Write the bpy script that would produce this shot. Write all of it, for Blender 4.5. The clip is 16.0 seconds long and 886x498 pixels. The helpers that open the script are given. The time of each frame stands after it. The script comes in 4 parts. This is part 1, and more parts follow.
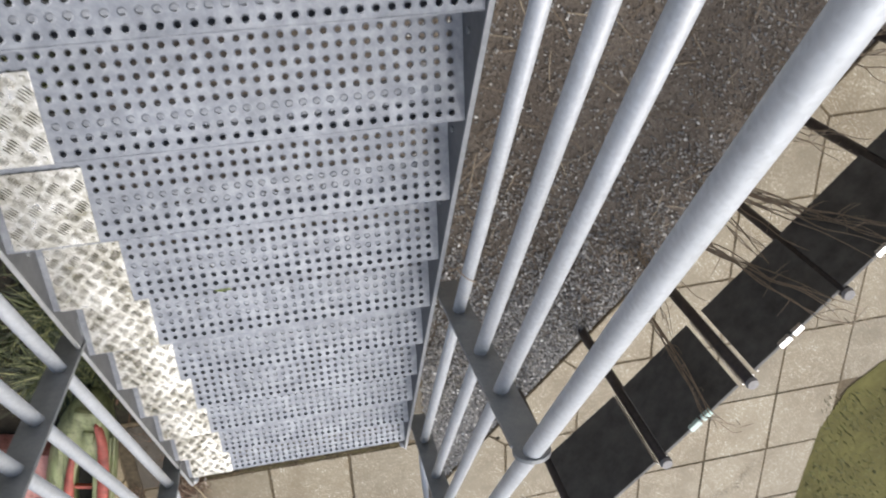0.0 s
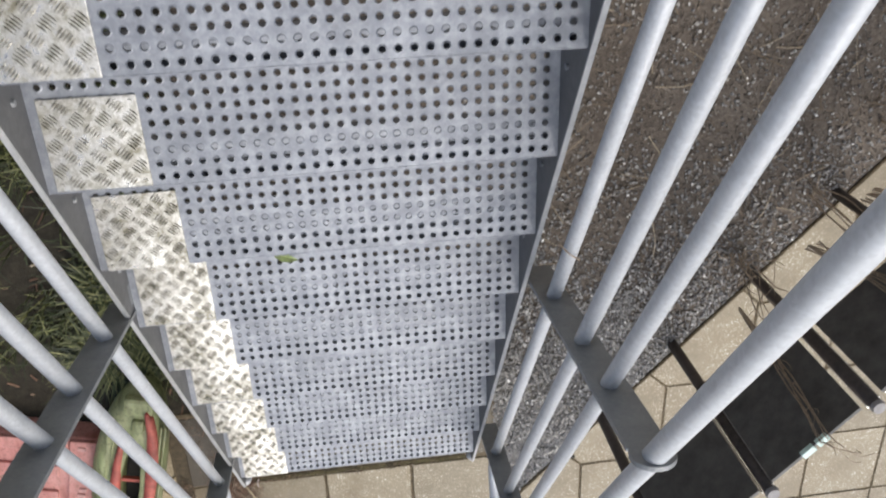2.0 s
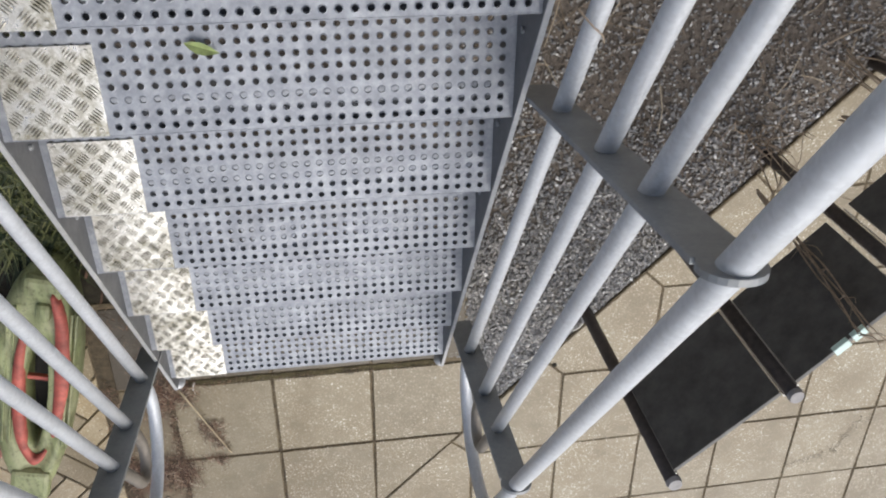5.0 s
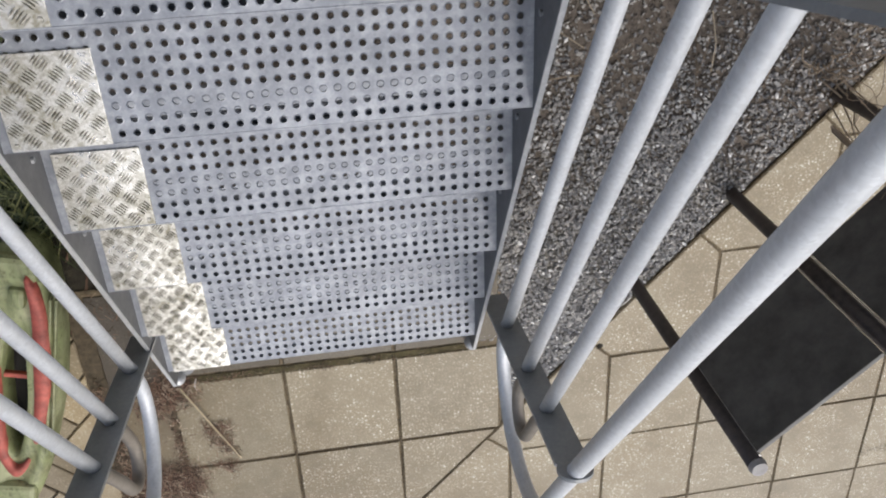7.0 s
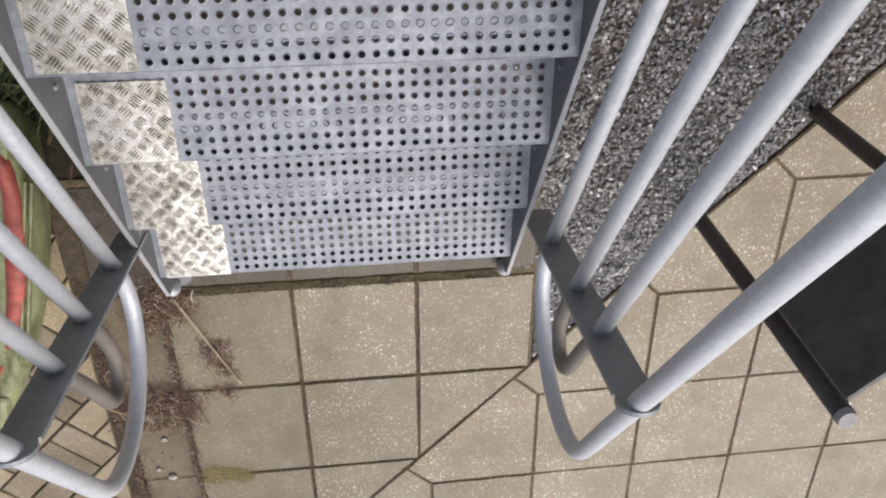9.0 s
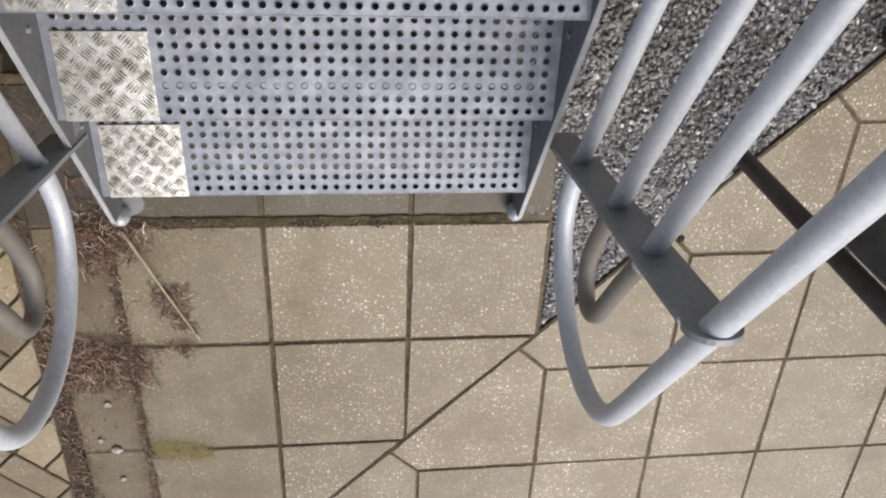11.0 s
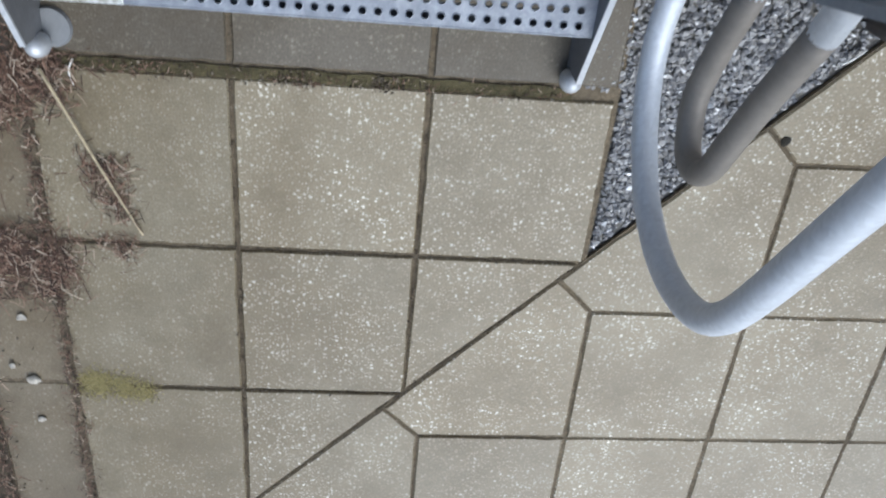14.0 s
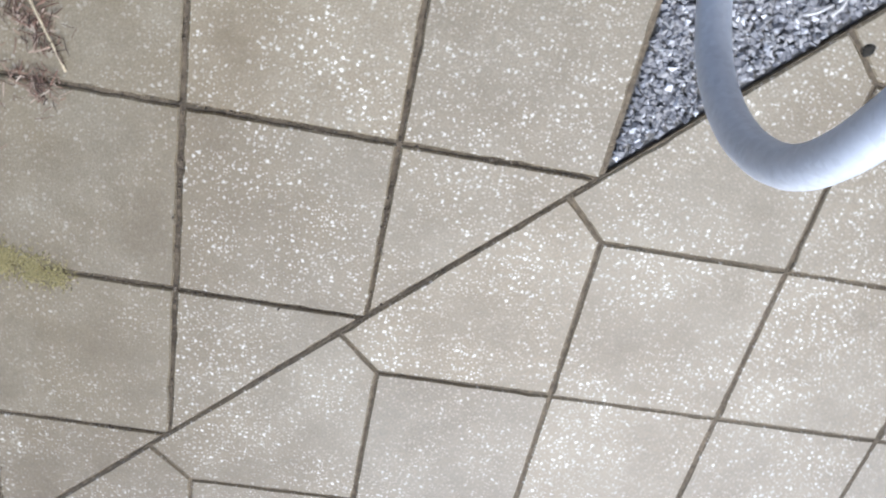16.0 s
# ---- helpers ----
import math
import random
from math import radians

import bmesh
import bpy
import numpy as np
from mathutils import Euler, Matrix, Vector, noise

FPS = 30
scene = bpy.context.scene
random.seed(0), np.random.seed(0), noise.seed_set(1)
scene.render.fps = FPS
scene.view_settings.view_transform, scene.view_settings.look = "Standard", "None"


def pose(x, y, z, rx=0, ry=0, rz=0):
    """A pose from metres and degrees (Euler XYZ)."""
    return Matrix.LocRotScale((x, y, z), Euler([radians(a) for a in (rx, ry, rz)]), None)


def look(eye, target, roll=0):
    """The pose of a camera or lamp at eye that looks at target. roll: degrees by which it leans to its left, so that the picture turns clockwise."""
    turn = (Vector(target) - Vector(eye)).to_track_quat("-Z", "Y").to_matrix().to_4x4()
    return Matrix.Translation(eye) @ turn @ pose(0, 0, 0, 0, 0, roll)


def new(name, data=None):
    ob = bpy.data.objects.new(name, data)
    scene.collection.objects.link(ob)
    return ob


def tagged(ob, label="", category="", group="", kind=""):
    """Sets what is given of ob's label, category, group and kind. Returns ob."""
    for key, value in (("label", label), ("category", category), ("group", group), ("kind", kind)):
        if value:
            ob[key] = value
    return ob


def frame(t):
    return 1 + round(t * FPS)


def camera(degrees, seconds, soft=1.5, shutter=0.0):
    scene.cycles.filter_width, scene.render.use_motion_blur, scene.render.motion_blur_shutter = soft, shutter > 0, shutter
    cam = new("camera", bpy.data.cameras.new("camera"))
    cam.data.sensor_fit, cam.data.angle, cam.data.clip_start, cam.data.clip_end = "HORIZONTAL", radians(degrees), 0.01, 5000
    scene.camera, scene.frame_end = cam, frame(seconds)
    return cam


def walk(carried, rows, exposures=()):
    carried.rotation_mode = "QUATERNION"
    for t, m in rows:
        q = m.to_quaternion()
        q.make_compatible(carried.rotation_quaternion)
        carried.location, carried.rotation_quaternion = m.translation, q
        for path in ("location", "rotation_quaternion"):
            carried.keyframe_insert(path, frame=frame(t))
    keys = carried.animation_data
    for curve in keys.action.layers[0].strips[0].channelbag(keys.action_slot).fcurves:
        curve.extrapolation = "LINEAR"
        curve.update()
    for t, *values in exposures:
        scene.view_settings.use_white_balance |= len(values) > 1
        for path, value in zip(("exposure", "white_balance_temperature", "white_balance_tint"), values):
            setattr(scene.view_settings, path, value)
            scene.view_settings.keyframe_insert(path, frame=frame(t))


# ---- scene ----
cam = camera(56.0, 16.0, soft=2.0, shutter=0.5)
PATH = [
    (0, (0.103, 2.725, 3.2), (0.438, 1.759, 1.481), -204.3),
    (0.5, (0.094, 2.656, 3.097), (0.479, 1.629, 1.424), -205.8),
    (1, (0.082, 2.593, 3.047), (0.338, 1.524, 1.376), -196.5),
    (1.5, (0.068, 2.519, 3.037), (0.273, 1.632, 1.256), -196.6),
    (2, (0.054, 2.475, 2.986), (0.252, 1.562, 1.217), -195.8),
    (2.5, (0.076, 2.381, 2.919), (0.269, 1.397, 1.189), -195.9),
    (3, (0.074, 2.292, 2.87), (0.267, 1.311, 1.138), -197.3),
    (3.5, (0.06, 2.222, 2.836), (0.246, 1.234, 1.107), -195.7),
    (4, (0.058, 2.128, 2.793), (0.289, 1.131, 1.074), -196.8),
    (4.5, (0.078, 2.063, 2.726), (0.348, 1.031, 1.034), -196.3),
    (7, (0.075, 1.644, 2.418), (0.305, 0.654, 0.695), -197.5),
    (7.5, (0.057, 1.59, 2.364), (0.333, 0.506, 0.706), -196.1),
    (8, (0.056, 1.47, 2.303), (0.276, 0.434, 0.607), -193.4),
    (8.5, (0.077, 1.402, 2.243), (0.255, 0.375, 0.536), -190.5),
    (9, (0.052, 1.33, 2.19), (0.235, 0.263, 0.509), -191.6),
    (11.5, (0.046, 0.85, 1.897), (0.266, -0.18, 0.196), -191.0),
    (12, (0.034, 0.775, 1.837), (0.248, -0.32, 0.177), -192.1),
    (12.5, (0.05, 0.694, 1.794), (0.227, -0.404, 0.131), -190.7),
    (13, (0.048, 0.593, 1.725), (0.26, -0.418, 0.012), -190.7),
    (13.5, (0.041, 0.508, 1.651), (0.362, -0.463, -0.068), -195.5),
    (14, (0.091, 0.407, 1.608), (0.275, -0.606, -0.107), -186.1),
    (14.5, (0.105, 0.317, 1.543), (0.28, -0.695, -0.173), -184.2),
    (15, (0.112, 0.215, 1.48), (0.345, -0.827, -0.211), -187.3),
    (15.5, (0.134, 0.132, 1.424), (0.373, -0.923, -0.258), -186.1),
    (16, (0.157, 0.067, 1.416), (0.362, -0.947, -0.295), -180.3),
]
EXPOSURE = [(0, 0.12, 6500, 9), (4.5, 0.06, 6500, 9), (7.5, 0.0, 6550, 10), (9, 0.02, 6600, 12), (11.5, 0.05, 6600, 10), (12.5, 0.07, 6080, 3), (13.5, 0.05, 5650, 4), (14.5, 0.18, 5600, 8), (16, 0.60, 5520, 11)]
walk(cam, [(t, look(eye, target, roll)) for t, eye, target, roll in PATH], EXPOSURE)

# ---- light: bright overcast, strongest from the open side before the foot of the stair ----
SUN_DIR = Vector((0.30, -0.55, 0.79)).normalized()
world = bpy.data.worlds.new("sky")
scene.world = world
world.use_nodes = True
wn = world.node_tree
bg = wn.nodes["Background"]
sky = wn.nodes.new("ShaderNodeTexSky")
sky.sky_type = "NISHITA"
sky.sun_disc = False
sky.sun_elevation = math.asin(SUN_DIR.z)
sky.sun_rotation = math.atan2(SUN_DIR.x, SUN_DIR.y)
sky.air_density, sky.dust_density = 1.0, 3.0
wn.links.new(sky.outputs[0], bg.inputs[0])
bg.inputs[1].default_value = 0.115
sun = new("sun", bpy.data.lights.new("sun", "SUN"))
sun.data.energy = 2.3
sun.data.angle = radians(62.0)
sun.data.color = (1.0, 0.97, 0.92)
sun.matrix_world = look(SUN_DIR * 20, (0, 0, 0))


# ---- materials ----
def material(name, rough=0.6, metal=0.0):
    m = bpy.data.materials.new(name)
    m.use_nodes = True
    b = m.node_tree.nodes["Principled BSDF"]
    b.inputs["Roughness"].default_value = rough
    b.inputs["Metallic"].default_value = metal
    return m, m.node_tree, b


def node(nt, kind, **values):
    n = nt.nodes.new(kind)
    for key, value in values.items():
        n.inputs[key].default_value = value
    return n


def coords(nt):
    return nt.nodes.new("ShaderNodeNewGeometry").outputs["Position"]


def ramp(nt, fac, stops):
    r = nt.nodes.new("ShaderNodeValToRGB")
    els = r.color_ramp.elements
    while len(els) < len(stops):
        els.new(0.5)
    for e, (p, c) in zip(els, stops):
        e.position, e.color = p, (*c, 1)
    nt.links.new(fac, r.inputs[0])
    return r.outputs[0]


def noise_fac(nt, scale, detail=4.0, rough=0.6, vec=None):
    n = node(nt, "ShaderNodeTexNoise", Scale=scale, Detail=detail, Roughness=rough)
    nt.links.new(vec if vec is not None else coords(nt), n.inputs["Vector"])
    return n.outputs["Fac"]


def mix(nt, fac, a, b, blend="MIX"):
    n = nt.nodes.new("ShaderNodeMix")
    n.data_type, n.blend_type = "RGBA", blend
    for sock, v in ((n.inputs[0], fac), (n.inputs[6], a), (n.inputs[7], b)):
        if isinstance(v, (int, float)):
            sock.default_value = v
        elif isinstance(v, tuple):
            sock.default_value = (*v, 1)
        else:
            nt.links.new(v, sock)
    return n.outputs[2]


def bump(nt, b, height, strength=0.3, distance=0.002):
    n = node(nt, "ShaderNodeBump", Strength=strength, Distance=distance)
    nt.links.new(height, n.inputs["Height"])
    nt.links.new(n.outputs[0], b.inputs["Normal"])


def steel(name, base, rough, metal, stain=0.5, zinc=0.2):
    m, nt, b = material(name, rough, metal)
    v = node(nt, "ShaderNodeTexVoronoi", Scale=140.0)
    nt.links.new(coords(nt), v.inputs["Vector"])
    spangle = ramp(nt, v.outputs["Color"], [(0.0, tuple(c * 0.86 for c in base)), (1.0, tuple(min(1, c * 1.1) for c in base))])
    wear = ramp(nt, noise_fac(nt, 9.0, 6.0, 0.7), [(0.36, tuple(c * 0.72 for c in base)), (0.6, base)])
    bloom = ramp(nt, noise_fac(nt, 26.0, 6.0, 0.75), [(0.42, (0.82, 0.83, 0.85)), (0.62, (1.25, 1.24, 1.22))])
    nt.links.new(mix(nt, zinc, mix(nt, stain, spangle, wear), bloom, "MULTIPLY"), b.inputs["Base Color"])
    rr = node(nt, "ShaderNodeMapRange")
    nt.links.new(noise_fac(nt, 35.0), rr.inputs[0])
    rr.inputs[3].default_value, rr.inputs[4].default_value = max(0.05, rough - 0.12), rough + 0.15
    nt.links.new(rr.outputs[0], b.inputs["Roughness"])
    bump(nt, b, noise_fac(nt, 220.0, 3.0), 0.15, 0.001)
    return m


TREAD = steel("galvanised_tread", (0.325, 0.345, 0.385), 0.48, 0.4, 0.7, 0.85)
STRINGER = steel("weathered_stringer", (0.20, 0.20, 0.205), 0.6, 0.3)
# brighter steel: on the stringer's top edge, reflected sky is put into the colour
BRIGHT_STEEL = steel("bright_galvanised", (0.62, 0.63, 0.64), 0.45, 0.4)
TUBE = steel("galvanised_tube", (0.665, 0.69, 0.725), 0.5, 0.3, 0.3, 0.08)
# the rail bend is darker and browner than the rails it joins
DULL = steel("brownish_tube", (0.27, 0.24, 0.205), 0.6, 0.2, 0.6)
PLATE = steel("weathered_plate", (0.26, 0.265, 0.27), 0.6, 0.3)
FLAT = steel("galvanised_flat_bar", (0.31, 0.325, 0.335), 0.5, 0.3)


def chequer(name, base, dirt, share, rough):
    """Bare aluminium with olive grime: broad stains and fine specks that dull the metal."""
    m, nt, b = material(name, rough, 1.0)
    info = nt.nodes.new("ShaderNodeObjectInfo")
    shift = nt.nodes.new("ShaderNodeVectorMath")
    shift.operation = "MULTIPLY_ADD"
    nt.links.new(info.outputs["Random"], shift.inputs[0])
    shift.inputs[1].default_value = (7.0, 5.0, 3.0)
    nt.links.new(coords(nt), shift.inputs[2])
    broad = ramp(nt, noise_fac(nt, 11.0, 5.0, 0.65, shift.outputs[0]), [(0.38, (1, 1, 1)), (0.60, (0, 0, 0))])
    fine = ramp(nt, noise_fac(nt, 75.0, 5.0, 0.7), [(0.40, (1, 1, 1)), (0.60, (0.1, 0.1, 0.1))])
    mask = mix(nt, 1.0, mix(nt, 0.55, broad, fine), (share, share, share), "MULTIPLY")
    nt.links.new(mix(nt, mask, base, dirt), b.inputs["Base Color"])
    me = node(nt, "ShaderNodeMapRange")
    nt.links.new(mask, me.inputs[0])
    me.inputs[3].default_value, me.inputs[4].default_value = 0.95, 0.25
    nt.links.new(me.outputs[0], b.inputs["Metallic"])
    rr = node(nt, "ShaderNodeMapRange")
    nt.links.new(mask, rr.inputs[0])
    rr.inputs[3].default_value, rr.inputs[4].default_value = rough, rough + 0.3
    nt.links.new(rr.outputs[0], b.inputs["Roughness"])
    bump(nt, b, noise_fac(nt, 70.0, 4.0), 0.45, 0.0015)
    return m


CHEQUER = chequer("aluminium_chequer", (0.95, 0.94, 0.91), (0.20, 0.18, 0.11), 0.9, 0.24)
# bars: darker copy, grime plus dark reflections of steep sides put into the colour
BARS = chequer("chequer_bars", (0.66, 0.64, 0.58), (0.07, 0.063, 0.04), 0.95, 0.2)


def concrete(name, base, fleck, per_object=0.12, gloss=0.85, amount=1.0):
    m, nt, b = material(name, gloss)
    info = nt.nodes.new("ShaderNodeObjectInfo")
    tone = ramp(nt, info.outputs["Random"], [(0.0, tuple(c * (1 - per_object) for c in base)), (1.0, tuple(c * (1 + per_object) for c in base))])
    blot = ramp(nt, noise_fac(nt, 5.0, 6.0, 0.65), [(0.3, (0.66, 0.63, 0.56)), (0.62, (1.0, 1.0, 1.0))])
    col = mix(nt, 0.75, tone, blot, "MULTIPLY")
    grain = ramp(nt, noise_fac(nt, 260.0, 2.0), [(0.35, (0.72, 0.70, 0.66)), (0.65, (1.1, 1.1, 1.1))])
    col = mix(nt, 0.7, col, grain, "MULTIPLY")
    stain = ramp(nt, noise_fac(nt, 1.7, 5.0, 0.7), [(0.42, (0.74, 0.68, 0.56)), (0.58, (1.0, 1.0, 1.0))])
    col = mix(nt, 0.8, col, stain, "MULTIPLY")
    for scale, rare, size, tone, share in ((80.0, 0.40, 0.31, fleck, 1.0), (150.0, 0.30, 0.35, tuple(c * 0.88 for c in fleck), 0.85), (120.0, 0.66, 0.3, tuple(c * 0.45 for c in base), 0.6)):
        wob = nt.nodes.new("ShaderNodeVectorMath")
        wob.operation = "MULTIPLY_ADD"
        n3 = node(nt, "ShaderNodeTexNoise", Scale=scale * 2.2, Detail=2.0)
        nt.links.new(coords(nt), n3.inputs["Vector"])
        nt.links.new(n3.outputs["Color"], wob.inputs[0])
        wob.inputs[1].default_value = (0.8 / scale,) * 3
        nt.links.new(coords(nt), wob.inputs[2])
        v = node(nt, "ShaderNodeTexVoronoi", Scale=scale, Randomness=1.0)
        nt.links.new(wob.outputs[0], v.inputs["Vector"])
        near = ramp(nt, v.outputs["Distance"], [(size * 0.55, (1, 1, 1)), (size * 1.15, (0, 0, 0))])
        sep = nt.nodes.new("ShaderNodeSeparateColor")
        nt.links.new(v.outputs["Color"], sep.inputs[0])
        some = ramp(nt, sep.outputs[0], [(rare, (0, 0, 0)), (rare + 0.38, (1, 1, 1))])
        patch = ramp(nt, noise_fac(nt, 5.0, 4.0), [(0.36, (0.15, 0.15, 0.15)), (0.60, (1, 1, 1))])
        mask = mix(nt, 1.0, mix(nt, 1.0, near, some, "MULTIPLY"), patch, "MULTIPLY")
        own = ramp(nt, info.outputs["Random"], [(0.1, (min(1.0, share * amount * 0.6),) * 3), (0.85, (min(1.0, share * amount),) * 3)])
        mask = mix(nt, 1.0, mask, own, "MULTIPLY")
        col = mix(nt, mask, col, tone)
    nt.links.new(col, b.inputs["Base Color"])
    rr = node(nt, "ShaderNodeMapRange")
    nt.links.new(noise_fac(nt, 40.0, 4.0), rr.inputs[0])
    rr.inputs[3].default_value, rr.inputs[4].default_value = gloss - 0.12, gloss + 0.14
    nt.links.new(rr.outputs[0], b.inputs["Roughness"])
    bump(nt, b, noise_fac(nt, 180.0, 4.0), 0.35, 0.002)
    return m


SLAB = concrete("washed_concrete", (0.283, 0.233, 0.147), (0.90, 0.84, 0.70), 0.10, 0.36, 0.95)
SMOOTH = concrete("silted_concrete", (0.275, 0.230, 0.147), (0.74, 0.68, 0.56), 0.08, 0.38, 0.5)
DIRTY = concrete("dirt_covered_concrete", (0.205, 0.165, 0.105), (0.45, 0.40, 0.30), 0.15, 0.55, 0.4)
# slabs under the lowest step: shade there is put into this darker base
STEP_SHADE = concrete("step_shade_concrete", (0.150, 0.127, 0.092), (0.45, 0.40, 0.31), 0.12, 0.5, 0.4)
DARKEST = concrete("dark_concrete", (0.088, 0.073, 0.056), (0.30, 0.26, 0.20), 0.15, 0.6, 0.3)
BLOCK = concrete("sandstone_block", (0.40, 0.335, 0.235), (0.60, 0.54, 0.42), 0.3, 0.6)


def earth(name, dark, light, scale=30.0):
    m, nt, b = material(name, 0.95)
    a = ramp(nt, noise_fac(nt, scale, 8.0, 0.7), [(0.3, dark), (0.7, light)])
    c = ramp(nt, noise_fac(nt, 2.2, 3.0), [(0.35, (0.65, 0.62, 0.58)), (0.65, (1.1, 1.08, 1.02))])
    nt.links.new(mix(nt, 0.8, a, c, "MULTIPLY"), b.inputs["Base Color"])
    bump(nt, b, noise_fac(nt, scale * 4, 6.0), 0.8, 0.008)
    return m


SOIL = earth("brown_soil", (0.085, 0.07, 0.058), (0.22, 0.185, 0.155))
HUMUS = earth("dark_humus", (0.018, 0.016, 0.011), (0.060, 0.052, 0.036))
DARK_SOIL = earth("washed_in_soil", (0.05, 0.038, 0.024), (0.17, 0.135, 0.09), 45.0)
JOINT = earth("joint_dirt", (0.095, 0.076, 0.050), (0.28, 0.225, 0.152), 60.0)
JOINT_MOSS = earth("mossy_joint_dirt", (0.055, 0.048, 0.022), (0.16, 0.135, 0.065), 55.0)


def bed_earth():
    """Grey grit that turns to brown soil uphill, along an uneven border."""
    m, nt, b = material("grit_and_soil", 0.95)
    grit = ramp(nt, noise_fac(nt, 120.0, 8.0, 0.7), [(0.3, (0.15, 0.145, 0.135)), (0.7, (0.33, 0.315, 0.29))])
    soil = ramp(nt, noise_fac(nt, 55.0, 8.0, 0.75), [(0.34, (0.085, 0.072, 0.062)), (0.66, (0.25, 0.215, 0.185))])
    sep = nt.nodes.new("ShaderNodeSeparateXYZ")
    nt.links.new(coords(nt), sep.inputs[0])
    up = node(nt, "ShaderNodeMapRange")
    nt.links.new(sep.outputs[1], up.inputs[0])
    up.inputs[1].default_value, up.inputs[2].default_value = 0.0, 1.1
    both = nt.nodes.new("ShaderNodeMath")
    both.operation = "ADD"
    nt.links.new(up.outputs[0], both.inputs[0])
    nt.links.new(noise_fac(nt, 7.0, 7.0, 0.75), both.inputs[1])
    share = ramp(nt, both.outputs[0], [(0.72, (0, 0, 0)), (1.0, (1, 1, 1))])
    col = mix(nt, share, grit, soil)
    broad = ramp(nt, noise_fac(nt, 2.2, 3.0), [(0.35, (0.65, 0.62, 0.58)), (0.65, (1.1, 1.08, 1.02))])
    nt.links.new(mix(nt, 0.8, col, broad, "MULTIPLY"), b.inputs["Base Color"])
    bump(nt, b, noise_fac(nt, 300.0, 6.0), 0.8, 0.006)
    return m


GRIT = bed_earth()
LAWN = earth("olive_lawn", (0.11, 0.105, 0.03), (0.19, 0.175, 0.06), 18.0)


def pieces_material(name, stops, rough=0.85):
    m, nt, b = material(name, rough)
    g = nt.nodes.new("ShaderNodeNewGeometry")
    c = ramp(nt, g.outputs["Random Per Island"], stops)
    n = ramp(nt, noise_fac(nt, 400.0, 2.0), [(0.3, (0.7, 0.7, 0.7)), (0.7, (1.15, 1.15, 1.15))])
    nt.links.new(mix(nt, 0.7, c, n, "MULTIPLY"), b.inputs["Base Color"])
    return m


GRAVEL = pieces_material("grey_chippings", [(0.0, (0.20, 0.195, 0.195)), (0.35, (0.31, 0.305, 0.305)), (0.7, (0.43, 0.41, 0.38)), (0.93, (0.50, 0.49, 0.475)), (0.965, (0.84, 0.83, 0.81)), (1.0, (0.95, 0.94, 0.92))])
CRUMB = pieces_material("soil_crumb", [(0.0, (0.10, 0.085, 0.07)), (0.5, (0.185, 0.157, 0.133)), (0.92, (0.255, 0.222, 0.19)), (1.0, (0.36, 0.33, 0.295))])
JOINT_CRUMB = pieces_material("joint_crumb", [(0.0, (0.05, 0.038, 0.025)), (0.6, (0.15, 0.115, 0.075)), (1.0, (0.28, 0.23, 0.16))])
LITTER = pieces_material("dry_leaf_litter", [(0.0, (0.03, 0.018, 0.012)), (0.45, (0.12, 0.066, 0.042)), (0.72, (0.25, 0.145, 0.095)), (0.9, (0.38, 0.27, 0.19)), (1.0, (0.56, 0.47, 0.35))])
GRASS = pieces_material("grass_blades", [(0.0, (0.02, 0.032, 0.008)), (0.5, (0.055, 0.072, 0.02)), (0.8, (0.14, 0.155, 0.05)), (1.0, (0.34, 0.34, 0.13))], 0.5)
STEM = pieces_material("dry_stems", [(0.0, (0.10, 0.075, 0.05)), (0.7, (0.26, 0.20, 0.14)), (1.0, (0.48, 0.41, 0.30))])
MOSS = pieces_material("moss_tufts", [(0.0, (0.25, 0.205, 0.075)), (1.0, (0.42, 0.355, 0.155))])


def plain(name, colour, rough, metal=0.0, vary=0.25, scale=25.0, relief=0.1):
    m, nt, b = material(name, rough, metal)
    c = ramp(nt, noise_fac(nt, scale, 5.0, 0.65), [(0.3, tuple(v * (1 - vary) for v in colour)), (0.7, tuple(v * (1 + vary) for v in colour))])
    nt.links.new(c, b.inputs["Base Color"])
    bump(nt, b, noise_fac(nt, 300.0, 3.0), relief, 0.001)
    return m


def streaked(name, base, dirt, bleach):
    """Weathered plastic: bleached and grimy streaks along its length."""
    m, nt, b = material(name, 0.5)
    st = nt.nodes.new("ShaderNodeMapping")
    nt.links.new(coords(nt), st.inputs["Vector"])
    st.inputs["Rotation"].default_value = (0, 0, radians(15.5))
    st.inputs["Scale"].default_value = (30.0, 2.5, 8.0)
    grime = ramp(nt, noise_fac(nt, 1.0, 5.0, 0.6, st.outputs[0]), [(0.34, (0, 0, 0)), (0.46, (0.55, 0.55, 0.55)), (0.6, (1, 1, 1))])
    col = mix(nt, grime, dirt, base)
    fade = ramp(nt, noise_fac(nt, 6.0, 5.0, 0.65), [(0.48, (0, 0, 0)), (0.72, (0.75, 0.75, 0.75))])
    col = mix(nt, fade, col, bleach)
    specks = ramp(nt, noise_fac(nt, 70.0, 5.0, 0.7), [(0.36, (0.45, 0.42, 0.38)), (0.46, (1, 1, 1))])
    nt.links.new(mix(nt, 0.7, col, specks, "MULTIPLY"), b.inputs["Base Color"])
    rr = node(nt, "ShaderNodeMapRange")
    nt.links.new(noise_fac(nt, 20.0, 4.0), rr.inputs[0])
    rr.inputs[3].default_value, rr.inputs[4].default_value = 0.32, 0.75
    nt.links.new(rr.outputs[0], b.inputs["Roughness"])
    bump(nt, b, noise_fac(nt, 90.0, 3.0), 0.12, 0.001)
    return m


